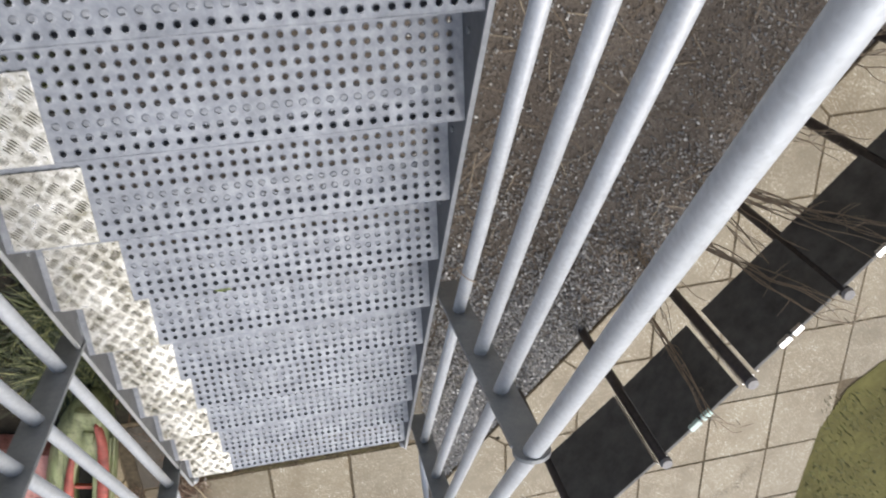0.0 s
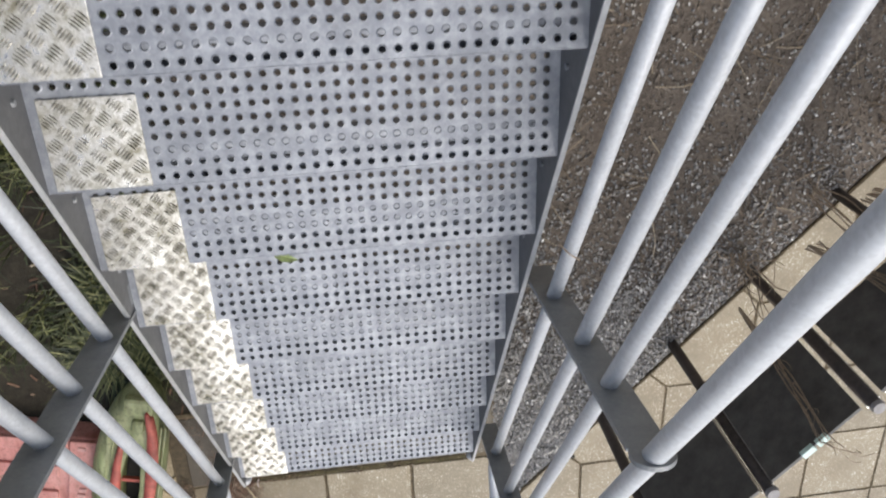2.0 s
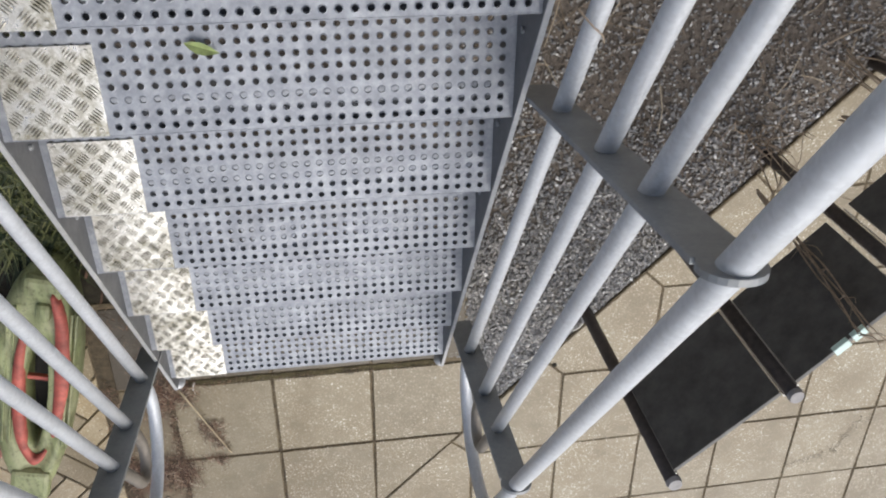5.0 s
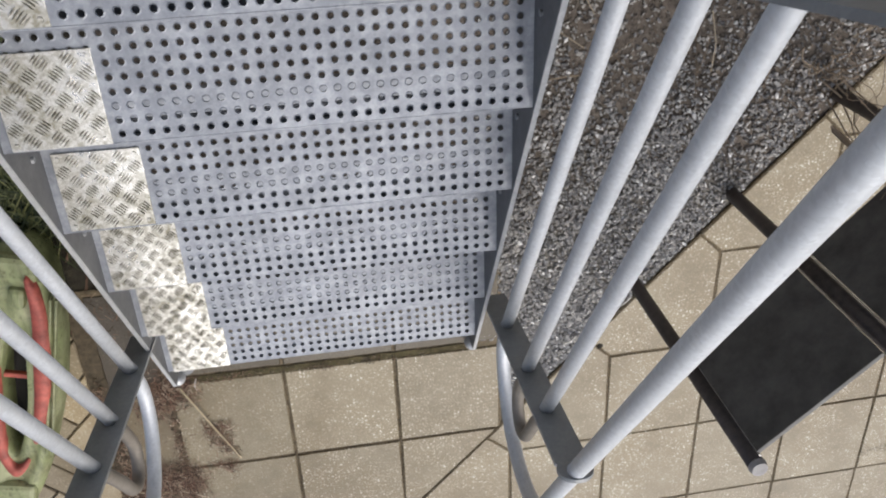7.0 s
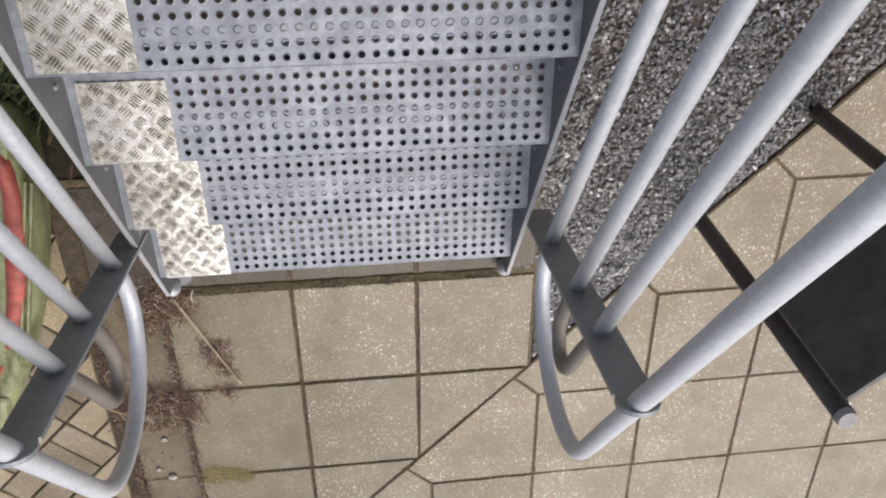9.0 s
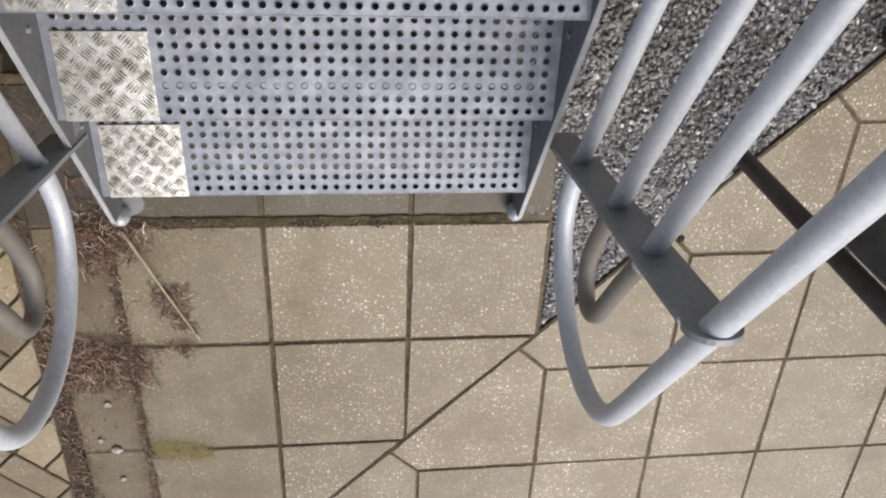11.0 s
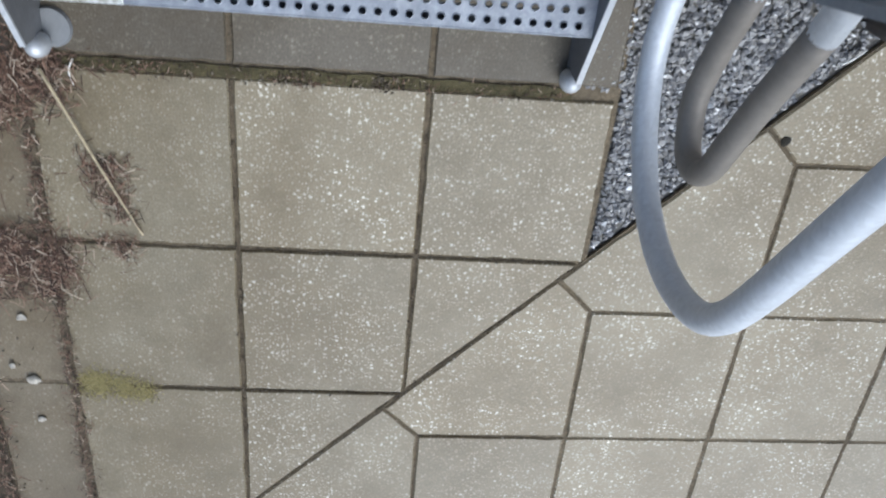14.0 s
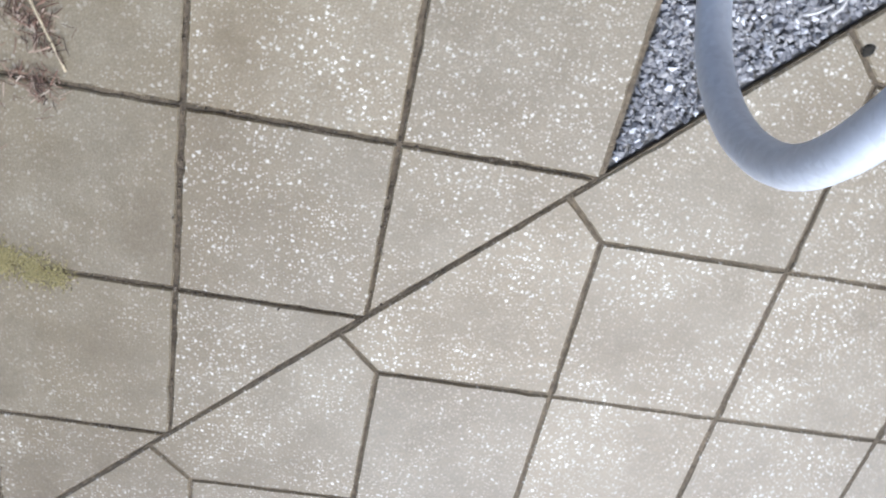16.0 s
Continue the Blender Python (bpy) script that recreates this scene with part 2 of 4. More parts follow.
RENDER = plain("wall_render", (0.42, 0.40, 0.37), 0.9, 0.0, 0.15, 4.0, 0.4)
BLACK = plain("black_gloss_board", (0.092, 0.091, 0.087), 0.45, 0.0, 0.4, 12.0, 0.04)
POST = plain("dark_brown_paint", (0.058, 0.046, 0.040), 0.5, 0.0, 0.4, 40.0)
CAP = plain("grey_plastic_cap", (0.28, 0.27, 0.27), 0.5)
EDGE = plain("bright_edge_strip", (0.80, 0.81, 0.81), 0.22, 1.0, 0.1)
# darker copy of the strip metal: a dim reflection is put into the colour
DIM_EDGE = plain("dim_reflection_strip", (0.42, 0.42, 0.42), 0.3, 1.0, 0.2)
CLIP = plain("mint_clip", (0.62, 0.80, 0.74), 0.3, 0.0, 0.1)
RED = streaked("faded_red_plastic", (0.58, 0.26, 0.23), (0.40, 0.155, 0.13), (0.68, 0.40, 0.36))
BRIGHT_RED = plain("red_plastic_trim", (0.40, 0.095, 0.07), 0.6, 0.0, 0.45, 22.0)
PALE_RED = plain("bleached_red_plastic", (0.62, 0.34, 0.31), 0.5)
GREEN = streaked("moss_green_plastic", (0.29, 0.325, 0.155), (0.13, 0.14, 0.06), (0.42, 0.42, 0.25))
HOLLOW_SHADE = plain("hollow_shade", (0.02, 0.018, 0.016), 0.8)
TWIG = plain("dry_twig", (0.36, 0.285, 0.21), 0.85, 0.0, 0.3, 60.0)
PALE = plain("pale_stalk", (0.50, 0.41, 0.26), 0.8, 0.0, 0.25, 60.0)
LEAF = plain("green_leaf", (0.27, 0.33, 0.13), 0.5, 0.0, 0.3, 60.0)
WHITE = plain("white_pebble", (0.46, 0.42, 0.35), 0.95, 0.0, 0.4, 120.0, 0.4)
BONE = plain("bleached_twig", (0.80, 0.77, 0.70), 0.7, 0.0, 0.15, 120.0)


# ---- mesh helpers ----
def part(name, bm, mat, parent=None, label="", smooth=False):
    me = bpy.data.meshes.new(name)
    bm.to_mesh(me)
    bm.free()
    me.materials.append(mat)
    if smooth:
        for p in me.polygons:
            p.use_smooth = True
    ob = new(name, me)
    ob.parent = parent
    return tagged(ob, label)


def thing(name, label, category, group="", at=(0, 0, 0), rz=0.0, kind=""):
    e = new(name)
    e.empty_display_size = 0.1
    e.matrix_basis = pose(*at, 0, 0, rz)
    return tagged(e, label, category, group, kind)


def box(bm, x0, x1, y0, y1, z0, z1, bevel=0.0):
    m = Matrix.LocRotScale(((x0 + x1) / 2, (y0 + y1) / 2, (z0 + z1) / 2), None, (x1 - x0, y1 - y0, z1 - z0))
    made = bmesh.ops.create_cube(bm, size=1.0, matrix=m)
    if bevel:
        edges = list({e for v in made["verts"] for e in v.link_edges})
        bmesh.ops.bevel(bm, geom=edges, offset=bevel, segments=2, affect="EDGES", profile=0.5)
    return bm


def smooth_path(pts, steps=6):
    pts = [Vector(p) for p in pts]
    out = []
    ext = [2 * pts[0] - pts[1]] + pts + [2 * pts[-1] - pts[-2]]
    for i in range(1, len(ext) - 2):
        a, b, c, d = ext[i - 1:i + 3]
        for k in range(steps):
            t = k / steps
            out.append(0.5 * ((2 * b) + (c - a) * t + (2 * a - 5 * b + 4 * c - d) * t * t + (3 * b - a - 3 * c + d) * t ** 3))
    out.append(pts[-1])
    return out


def tube(bm, pts, radius, sides=14, end_radius=None):
    pts = [Vector(p) for p in pts]
    rings = []
    side = None
    for i, p in enumerate(pts):
        way = (pts[min(i + 1, len(pts) - 1)] - pts[max(i - 1, 0)]).normalized()
        if side is None:
            side = way.orthogonal().normalized()
        side = (side - way * side.dot(way)).normalized()
        up = way.cross(side)
        r = radius if end_radius is None else radius + (end_radius - radius) * i / (len(pts) - 1)
        rings.append([bm.verts.new(p + r * (math.cos(a) * side + math.sin(a) * up)) for a in (2 * math.pi * k / sides for k in range(sides))])
    for a, b in zip(rings, rings[1:]):
        for k in range(sides):
            bm.faces.new((a[k], a[(k + 1) % sides], b[(k + 1) % sides], b[k]))
    bm.faces.new(rings[0][::-1])
    bm.faces.new(rings[-1])
    return bm


def inset(poly, d):
    """A convex polygon, anticlockwise, drawn in by d."""
    out = []
    n = len(poly)
    for i in range(n):
        p0, p1, p2 = Vector(poly[i - 1]), Vector(poly[i]), Vector(poly[(i + 1) % n])
        a, b = (p1 - p0).normalized(), (p2 - p1).normalized()
        na, nb = Vector((-a.y, a.x)), Vector((-b.y, b.x))
        k = (na + nb)
        out.append(p1 + k * (d / max(0.15, 1 + na.dot(nb))))
    return out


def prism(poly, z0, z1, chamfer):
    bm = bmesh.new()
    outer, inner = [Vector(p) for p in poly], inset(poly, chamfer)
    low = [bm.verts.new((p.x, p.y, z0)) for p in outer]
    mid = [bm.verts.new((p.x, p.y, z1 - chamfer)) for p in outer]
    top = [bm.verts.new((p.x, p.y, z1)) for p in inner]
    n = len(poly)
    for a, b in ((low, mid), (mid, top)):
        for i in range(n):
            bm.faces.new((a[i], a[(i + 1) % n], b[(i + 1) % n], b[i]))
    bm.faces.new(top)
    return bm


def soup(name, verts, faces, mat, label, category, smooth=False):
    me = bpy.data.meshes.new(name)
    me.from_pydata(verts, [], faces)
    me.materials.append(mat)
    return tagged(new(name, me), label, category, "", "stuff")


# ---- ground ----
bm = bmesh.new()
bmesh.ops.create_grid(bm, x_segments=8, y_segments=8, size=400, matrix=Matrix.Translation((0, 0, -0.02)))
tagged(part("ground", bm, SOIL), "dark brown bare soil", "ground", "", "structure")

SLOPE = 0.1795 / 0.265          # rise over going
NOSE = 0.157                    # height of the lowest nosing
X0, X1 = -0.53, 0.47            # tread ends
MIDX = (X0 + X1) / 2
RUN = Vector((0.391, 0.408)).normalized()     # direction of the slanting slab edge
EDGE_AT = Vector((0.590, -0.560))              # a point on it


def edge_side(x, y):
    """Metres to the gravel side of the slanting edge."""
    d = Vector((x, y)) - EDGE_AT
    return -d.x * RUN.y + d.y * RUN.x


# dark planting bed on the toys' side
bm = bmesh.new()
bmesh.ops.create_grid(bm, x_segments=40, y_segments=40, size=1.0, matrix=Matrix.Translation((-1.98, 2.0, -0.012)) @ Matrix.Diagonal((1.42, 1.8, 1, 1)))
for v in bm.verts:
    v.co.z += 0.012 * noise.noise(v.co * 5)
tagged(part("planting_bed", bm, HUMUS, None, "", True), "dark damp soil of a planting bed", "soil", "", "structure")

# added plain wall at the stair head, unseen behind the camera, dims uphill-facing sides
bm = bmesh.new()
box(bm, -6.0, 6.0, 3.9, 4.2, -0.02, 5.5)
tagged(part("added_wall", bm, RENDER), "added plain rendered wall, unseen, dimming sides that face the stair head", "wall", "", "structure")

# grit under the gravel
bm = bmesh.new()
p0, p2 = EDGE_AT + RUN * 0.02, EDGE_AT + RUN * 4.0
bm.faces.new([bm.verts.new((x, y, -0.0165)) for x, y in ((0.48, -0.14), (0.6, -0.14), (0.6, -0.545), (p2.x, p2.y), (2.4, 2.9), (0.48, 2.9))])
tagged(part("gravel_bed", bm, GRIT), "grey grit of the gravel bed", "gravel", "", "structure")

# ---- metal stair ----
stair = thing("metal_staircase", "galvanised steel outdoor staircase with perforated open treads", "staircase")
DEPTH = 0.292


def tread_mesh():
    """A perforated plate with turned-down edges; the nosing lies at y = 0 and the top at z = 0."""
    cols, rows, pitch, r, th = 36, 10, 0.0272, 0.0066, 0.004
    ox = X0 + (X1 - X0 - cols * pitch) / 2
    oy = 0.006
    ang = np.arange(8) * math.pi / 4
    out = np.stack([np.sign(np.round(np.cos(ang), 6)), np.sign(np.round(np.sin(ang), 6))], 1) * pitch / 2
    hole = np.stack([np.cos(ang), np.sin(ang)], 1)
    verts, faces = [], []
    for i in range(cols):
        for j in range(rows):
            cx, cy = ox + (i + 0.5) * pitch, oy + (j + 0.5) * pitch
            s = len(verts)
            verts += [(cx + a, cy + b, 0.0) for a, b in out]
            verts += [(cx + a * (r + 0.0028), cy + b * (r + 0.0028), 0.0) for a, b in hole]
            verts += [(cx + a * r, cy + b * r, 0.0012) for a, b in hole]
            verts += [(cx + a * r, cy + b * r, -th) for a, b in hole]
            verts += [(cx + a, cy + b, -th) for a, b in out]
            for k in range(8):
                n = (k + 1) % 8
                for lo in (0, 8, 16, 24):
                    faces.append((s + lo + k, s + lo + n, s + lo + 8 + n, s + lo + 8 + k))
    bm = bmesh.new()
    me = bpy.data.meshes.new("tread")
    x_in0, x_in1, y_in0, y_in1 = ox, ox + cols * pitch, oy, oy + rows * pitch
    box(bm, X0, x_in0, 0.0, DEPTH, -th, 0.0)
    box(bm, x_in1, X1, 0.0, DEPTH, -th, 0.0)
    box(bm, x_in0, x_in1, 0.0035, y_in0, -th, 0.0)
    box(bm, x_in0, x_in1, y_in1, DEPTH, -th, 0.0)
    box(bm, X0, X1, -0.0005, 0.0035, -0.045, 0.0, 0.0015)
    box(bm, X0, X1, 0.0035, 0.034, -0.045, -0.042)
    box(bm, X0, X1, DEPTH, DEPTH + 0.004, -0.045, 0.0, 0.0015)
    box(bm, X0 - 0.004, X0, 0.0, DEPTH, -0.05, 0.0)
    box(bm, X1, X1 + 0.004, 0.0, DEPTH, -0.05, 0.0)
    s = len(verts)
    bm.verts.ensure_lookup_table()
    verts += [tuple(v.co) for v in bm.verts]
    bm.verts.index_update()
    faces += [tuple(s + v.index for v in f.verts) for f in bm.faces]
    bm.free()
    me.from_pydata(verts, [], faces)
    me.materials.append(TREAD)
    return me


def chequer_mesh():
    """A small plate of five-bar chequer plate with four screws."""
    bm = bmesh.new()
    x0, x1, y0, y1 = X0 + 0.014, -0.336, 0.003, 0.186
    box(bm, x0, x1, y0, y1, 0.0012, 0.0042, 0.001)
    cell, gap, r2 = 0.0345, 0.0060, math.sqrt(0.5)
    for i in range(-9, 10):
        for j in range(-9, 10):
            # cells of a lattice turned by 45 degrees, five bars each, by turns along and across
            cu, cv = (i + 0.5) * cell, (j + 0.5) * cell
            along_u = (i + j) % 2 == 0
            for k in (-2, -1, 0, 1, 2):
                u, v = (cu, cv + k * gap) if along_u else (cu + k * gap, cv)
                px, py = (x0 + x1) / 2 + (u - v) * r2, (y0 + y1) / 2 + (u + v) * r2
                if not (x0 + 0.008 < px < x1 - 0.008 and y0 + 0.008 < py < y1 - 0.008):
                    continue
                c, s_ = (r2, r2) if along_u else (-r2, r2)
                half = 0.0138 if abs(k) < 2 else 0.0115
                ring = [(-half, 0), (0, -0.0021), (half, 0), (0, 0.0021)]
                vs = [bm.verts.new((min(max(px + a * c - b * s_, x0 + 0.001), x1 - 0.001), min(max(py + a * s_ + b * c, y0 + 0.001), y1 - 0.001), 0.0042)) for a, b in ring]
                tp = [bm.verts.new((px + a * c, py + a * s_, 0.0074)) for a in (-0.0068, 0.0068)]
                for q in ((vs[0], vs[1], tp[0]), (vs[1], tp[1], tp[0]), (vs[1], vs[2], tp[1]), (vs[2], vs[3], tp[1]), (vs[3], tp[0], tp[1]), (vs[3], vs[0], tp[0])):
                    bm.faces.new(q).material_index = 1
    for cx in (x0 + 0.012, x1 - 0.012):
        for cy in (y0 + 0.012, y1 - 0.012):
            bmesh.ops.create_cone(bm, cap_ends=True, segments=10, radius1=0.005, radius2=0.004, depth=0.003, matrix=Matrix.Translation((cx, cy, 0.0052)))
    me = bpy.data.meshes.new("grip_plate")
    bm.to_mesh(me)
    bm.free()
    me.materials.append(CHEQUER)
    me.materials.append(BARS)
    return me


TREAD_MESH, CHEQUER_MESH = tread_mesh(), chequer_mesh()
for k in range(12):
    t = new("tread", TREAD_MESH)
    t.parent = stair
    t.location = (0, 0.265 * k, NOSE + 0.1795 * k)
    g = tagged(new("grip_plate", CHEQUER_MESH), "bright aluminium chequer plate square")
    g.parent = t
    g.rotation_euler = (0, 0, radians(random.uniform(-0.7, 0.7)))

for x0, x1 in ((X0 - 0.014, X0 - 0.0045), (X1 + 0.0045, X1 + 0.014)):
    bm = bmesh.new()
    top = lambda y: NOSE + 0.012 + SLOPE * y
    prof = [(-0.105, 0.0), (0.16, 0.0), (3.25, top(3.25) - 0.25), (3.25, top(3.25)), (-0.105, top(-0.105))]
    rings = [[bm.verts.new((x, y, z)) for y, z in prof] for x in (x0, x1)]
    for i in range(5):
        bm.faces.new((rings[0][i], rings[0][(i + 1) % 5], rings[1][(i + 1) % 5], rings[1][i]))
    bm.faces.new(rings[0][::-1])
    bm.faces.new(rings[1])
    bmesh.ops.recalc_face_normals(bm, faces=bm.faces)
    bmesh.ops.bevel(bm, geom=list(bm.edges), offset=0.0015, segments=2, affect="EDGES")
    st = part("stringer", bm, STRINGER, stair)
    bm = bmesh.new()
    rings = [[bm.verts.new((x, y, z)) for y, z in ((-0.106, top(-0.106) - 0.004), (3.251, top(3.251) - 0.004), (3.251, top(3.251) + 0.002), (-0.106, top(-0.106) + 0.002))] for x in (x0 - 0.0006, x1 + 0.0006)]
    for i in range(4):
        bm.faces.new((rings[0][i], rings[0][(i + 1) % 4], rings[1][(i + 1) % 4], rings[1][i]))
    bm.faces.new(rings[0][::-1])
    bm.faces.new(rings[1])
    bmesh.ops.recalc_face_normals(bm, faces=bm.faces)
    part("rim", bm, BRIGHT_STEEL, st, "galvanised top edge with sky light put into its colour")
    xm = (x0 + x1) / 2
    inward = 1 if xm < MIDX else -1
    bm = bmesh.new()
    bmesh.ops.create_uvsphere(bm, u_segments=20, v_segments=12, radius=1.0, matrix=Matrix.Translation((xm, -0.122, 0.031)) @ Matrix.Diagonal((0.023, 0.024, 0.033, 1)))
    part("foot", bm, BRIGHT_STEEL, st, "rounded welded foot", True)
    if inward > 0:
        bm = bmesh.new()
        bmesh.ops.create_cone(bm, cap_ends=True, segments=24, radius1=0.040, radius2=0.037, depth=0.009, matrix=Matrix.Translation((xm + 0.018, -0.095, 0.0055)))
        part("foot_plate", bm, PLATE, st, "round grey steel foot plate")
    for k in range(12):
        y, z = 0.265 * k, NOSE + 0.1795 * k
        for yy in (y + 0.07, y + 0.22):
            bm = bmesh.new()
            bmesh.ops.create_cone(bm, cap_ends=True, segments=6, radius1=0.009, radius2=0.009, depth=0.008, matrix=Matrix.Translation((xm - inward * 0.008, yy, z - 0.028)) @ pose(0, 0, 0, 0, 90, 0))
            part("bolt", bm, STRINGER, st)
        bm = bmesh.new()
        bmesh.ops.create_cone(bm, cap_ends=True, segments=10, radius1=0.0075, radius2=0.006, depth=0.006, matrix=Matrix.Translation((xm + inward * 0.0075, y + 0.2, z + 0.055)) @ pose(0, 0, 0, 0, 90, 0))
        part("bolt", bm, FLAT, st, "dull bolt head")


# ---- railings ----
def railing(xc, label):
    out = 1 if xc > MIDX else -1
    ob = thing("stair_railing", label, "railing", "stair railings")
    offs = (0.264, 0.498, 0.678)
    rail_z = lambda y, c: c + SLOPE * y
    hand = 0.910
    bm = bmesh.new()
    pts = [(xc, y, rail_z(y, hand)) for y in (3.35, 2.5, 1.6, 0.8, 0.3)]
    bend = [(0.05, rail_z(0.05, hand)), (-0.07, rail_z(-0.07, hand)), (-0.145, 0.803), (-0.192, 0.735), (-0.213, 0.645), (-0.207, 0.55), (-0.17, 0.458), (-0.10, 0.386), (-0.02, 0.347), (0.06, 0.340), (0.13, 0.362), (0.2, rail_z(0.2, offs[0]))]
    tube(bm, smooth_path(pts + [(xc, y, z) for y, z in bend], 6), 0.0212, 18)
    part("handrail", bm, TUBE, ob, "pale grey tube bent back in a loop at the foot", True)
    bm = bmesh.new()
    tube(bm, [(xc, y, rail_z(y, offs[0])) for y in (0.2, 0.6, 1.2, 2.0, 3.35)], 0.0182, 16)
    part("rail", bm, TUBE, ob, "", True)
    for c in offs[1:]:
        bm = bmesh.new()
        tube(bm, [(xc, y, rail_z(y, c)) for y in (0.205, 0.6, 1.2, 2.0, 3.35)], 0.0182, 16)
        part("rail", bm, TUBE, ob, "", True)
    bm = bmesh.new()
    turn = [(0.208, rail_z(0.208, offs[2])), (0.12, 0.748), (0.04, 0.690), (-0.022, 0.645), (-0.046, 0.60), (-0.030, 0.560), (0.03, 0.543), (0.1, 0.570), (0.208, rail_z(0.208, offs[1]))]
    tube(bm, smooth_path([(xc, y, z) for y, z in turn], 5), 0.0182, 16)
    part("rail_bend", bm, DULL, ob, "dull brownish bend joining two rails", True)
    for y, mid in ((0.225, 0.66), (1.43, 1.5), (2.635, 2.33)):
        # the posts lean slightly uphill
        bm = bmesh.new()
        zt, w, head = rail_z(y, hand) + 0.03, 0.039, 0.0415
        prof = [(-w, NOSE + SLOPE * y - 0.12), (w, NOSE + SLOPE * y - 0.12), (w, zt)]
        prof[2] = (w, zt - 0.026)
        prof += [(head * math.cos(a), zt + head * math.sin(a)) for a in (math.pi * (-0.2 + 1.4 * i / 16) for i in range(17))] + [(-w, zt - 0.026)]
        rings = [[bm.verts.new((xc + a, yy + 0.12 * (z - mid), z)) for a, z in prof] for yy in (y - 0.005, y + 0.005)]
        n = len(prof)
        for i in range(n):
            bm.faces.new((rings[0][i], rings[0][(i + 1) % n], rings[1][(i + 1) % n], rings[1][i]))
        bm.faces.new(rings[0][::-1])
        bm.faces.new(rings[1])
        bmesh.ops.recalc_face_normals(bm, faces=bm.faces)
        po = part("post", bm, FLAT, ob, "dark grey flat steel bar with a rounded head")
        bm = bmesh.new()
        xs = sorted((xc - out * 0.036, X1 + 0.014 if out > 0 else X0 - 0.014))
        if xs[1] - xs[0] > 0.002:
            box(bm, xs[0], xs[1], y - 0.03, y + 0.03, NOSE + SLOPE * y - 0.11, NOSE + SLOPE * y - 0.05, 0.002)
            part("bracket", bm, FLAT, po)
        else:
            bm.free()
    return ob


railing(0.53, "pale galvanised tube railing beside the gravel bed")
railing(-0.57, "pale galvanised tube railing beside the planting and toys")

# ---- fence of black boards along the slanting edge ----
FENCE = [Vector((1.085, 0.03)), Vector((1.415, 0.345)), Vector((1.735, 0.68)), Vector((2.07, 1.03)), Vector((2.39, 1.37)), Vector((2.72, 1.71)), Vector((3.05, 2.05))]
fence = thing("board_fence", "low fence of black glossy boards on dark round posts", "fence")
for p in FENCE:
    bm = bmesh.new()
    tube(bm, [(p.x, p.y, z) for z in (-0.05, 0.3, 0.93)], 0.024, 16)
    po = part("post", bm, POST, fence, "", True)
    bm = bmesh.new()
    bmesh.ops.create_cone(bm, cap_ends=True, segments=18, radius1=0.026, radius2=0.022, depth=0.016, matrix=Matrix.Translation((p.x, p.y, 0.937)))
    part("cap", bm, CAP, po, "round grey plastic cap")
TRIM = [(0.028, 0.028), (0.030, 0.042), (0.045, 0.012), (0.008, 0.02), (0.012, 0.03), (0.03, 0.03)]
STRIPS = {0: (0.0265, -0.0245), 1: (0.0265, -0.0245), 2: (0.0265, 0.052)}
for i, (a, b) in enumerate(zip(FENCE, FENCE[1:])):
    d = (b - a).normalized()
    nrm = Vector((d.y, -d.x))
    turn = math.degrees(math.atan2(d.y, d.x))
    L = (b - a).length
    m = pose(a.x, a.y, 0, 0, 0, turn)
    bm = bmesh.new()
    box(bm, TRIM[i][0], L - TRIM[i][1], 0.026, 0.040, 0.5, 0.925, 0.002)
    bmesh.ops.transform(bm, matrix=m, verts=bm.verts)
    panel = part("panel", bm, BLACK, fence)
    for x in (u if u > 0 else L + u for u in STRIPS.get(i, ())):
        bm = bmesh.new()
        box(bm, x - 0.002, x + 0.002, 0.019, 0.030, 0.49, 0.93, 0.001)
        bmesh.ops.transform(bm, matrix=m, verts=bm.verts)
        part("edge_strip", bm, EDGE if i == 2 or (i == 1 and x > 0.2) else DIM_EDGE, panel, "thin metal edge strip")
    if i:
        for x in ((L * 0.36, L * 0.475), (L * 0.50, L * 0.60)):
            bm = bmesh.new()
            box(bm, x[0], x[1], 0.018, 0.046, 0.912, 0.931, 0.003)
            bmesh.ops.transform(bm, matrix=m, verts=bm.verts)
            part("clip", bm, CLIP if i == 1 else EDGE, panel, "small pale mint clip on the top edge" if i == 1 else "bright metal clip on the top edge")


# ---- dry climbing twigs at the fence ----
def climber(base, height, lean, seed, count=5):
    rng = random.Random(seed)
    ob = thing("dry_climber", "leafless dry climbing twigs beside the black boards", "plant", "dry climbers")
    for _ in range(count):
        x, y = base[0] + rng.uniform(-0.05, 0.05), base[1] + rng.uniform(-0.05, 0.05)
        top = rng.uniform(0.6, 1.0) * height
        dx, dy = lean[0] + rng.uniform(-0.12, 0.12), lean[1] + rng.uniform(-0.12, 0.12)
        pts = [(x + dx * f + rng.uniform(-0.02, 0.02), y + dy * f + rng.uniform(-0.02, 0.02), -0.02 + top * f) for f in (0, 0.2, 0.4, 0.6, 0.8, 1.0)]
        bm = bmesh.new()
        tube(bm, smooth_path(pts, 3), 0.0035, 5, 0.0012)
        part("twig", bm, TWIG, ob)
        k = rng.randrange(2, 5)
        q = Vector(pts[k])
        bm = bmesh.new()
        e = q + Vector((rng.uniform(-0.18, 0.18), rng.uniform(-0.18, 0.18), rng.uniform(0.02, 0.15)))
        tube(bm, smooth_path([q, (q + e) / 2 + Vector((rng.uniform(-0.03, 0.03), rng.uniform(-0.03, 0.03), 0.01)), e], 3), 0.002, 4, 0.0009)
        part("side_twig", bm, TWIG, ob)


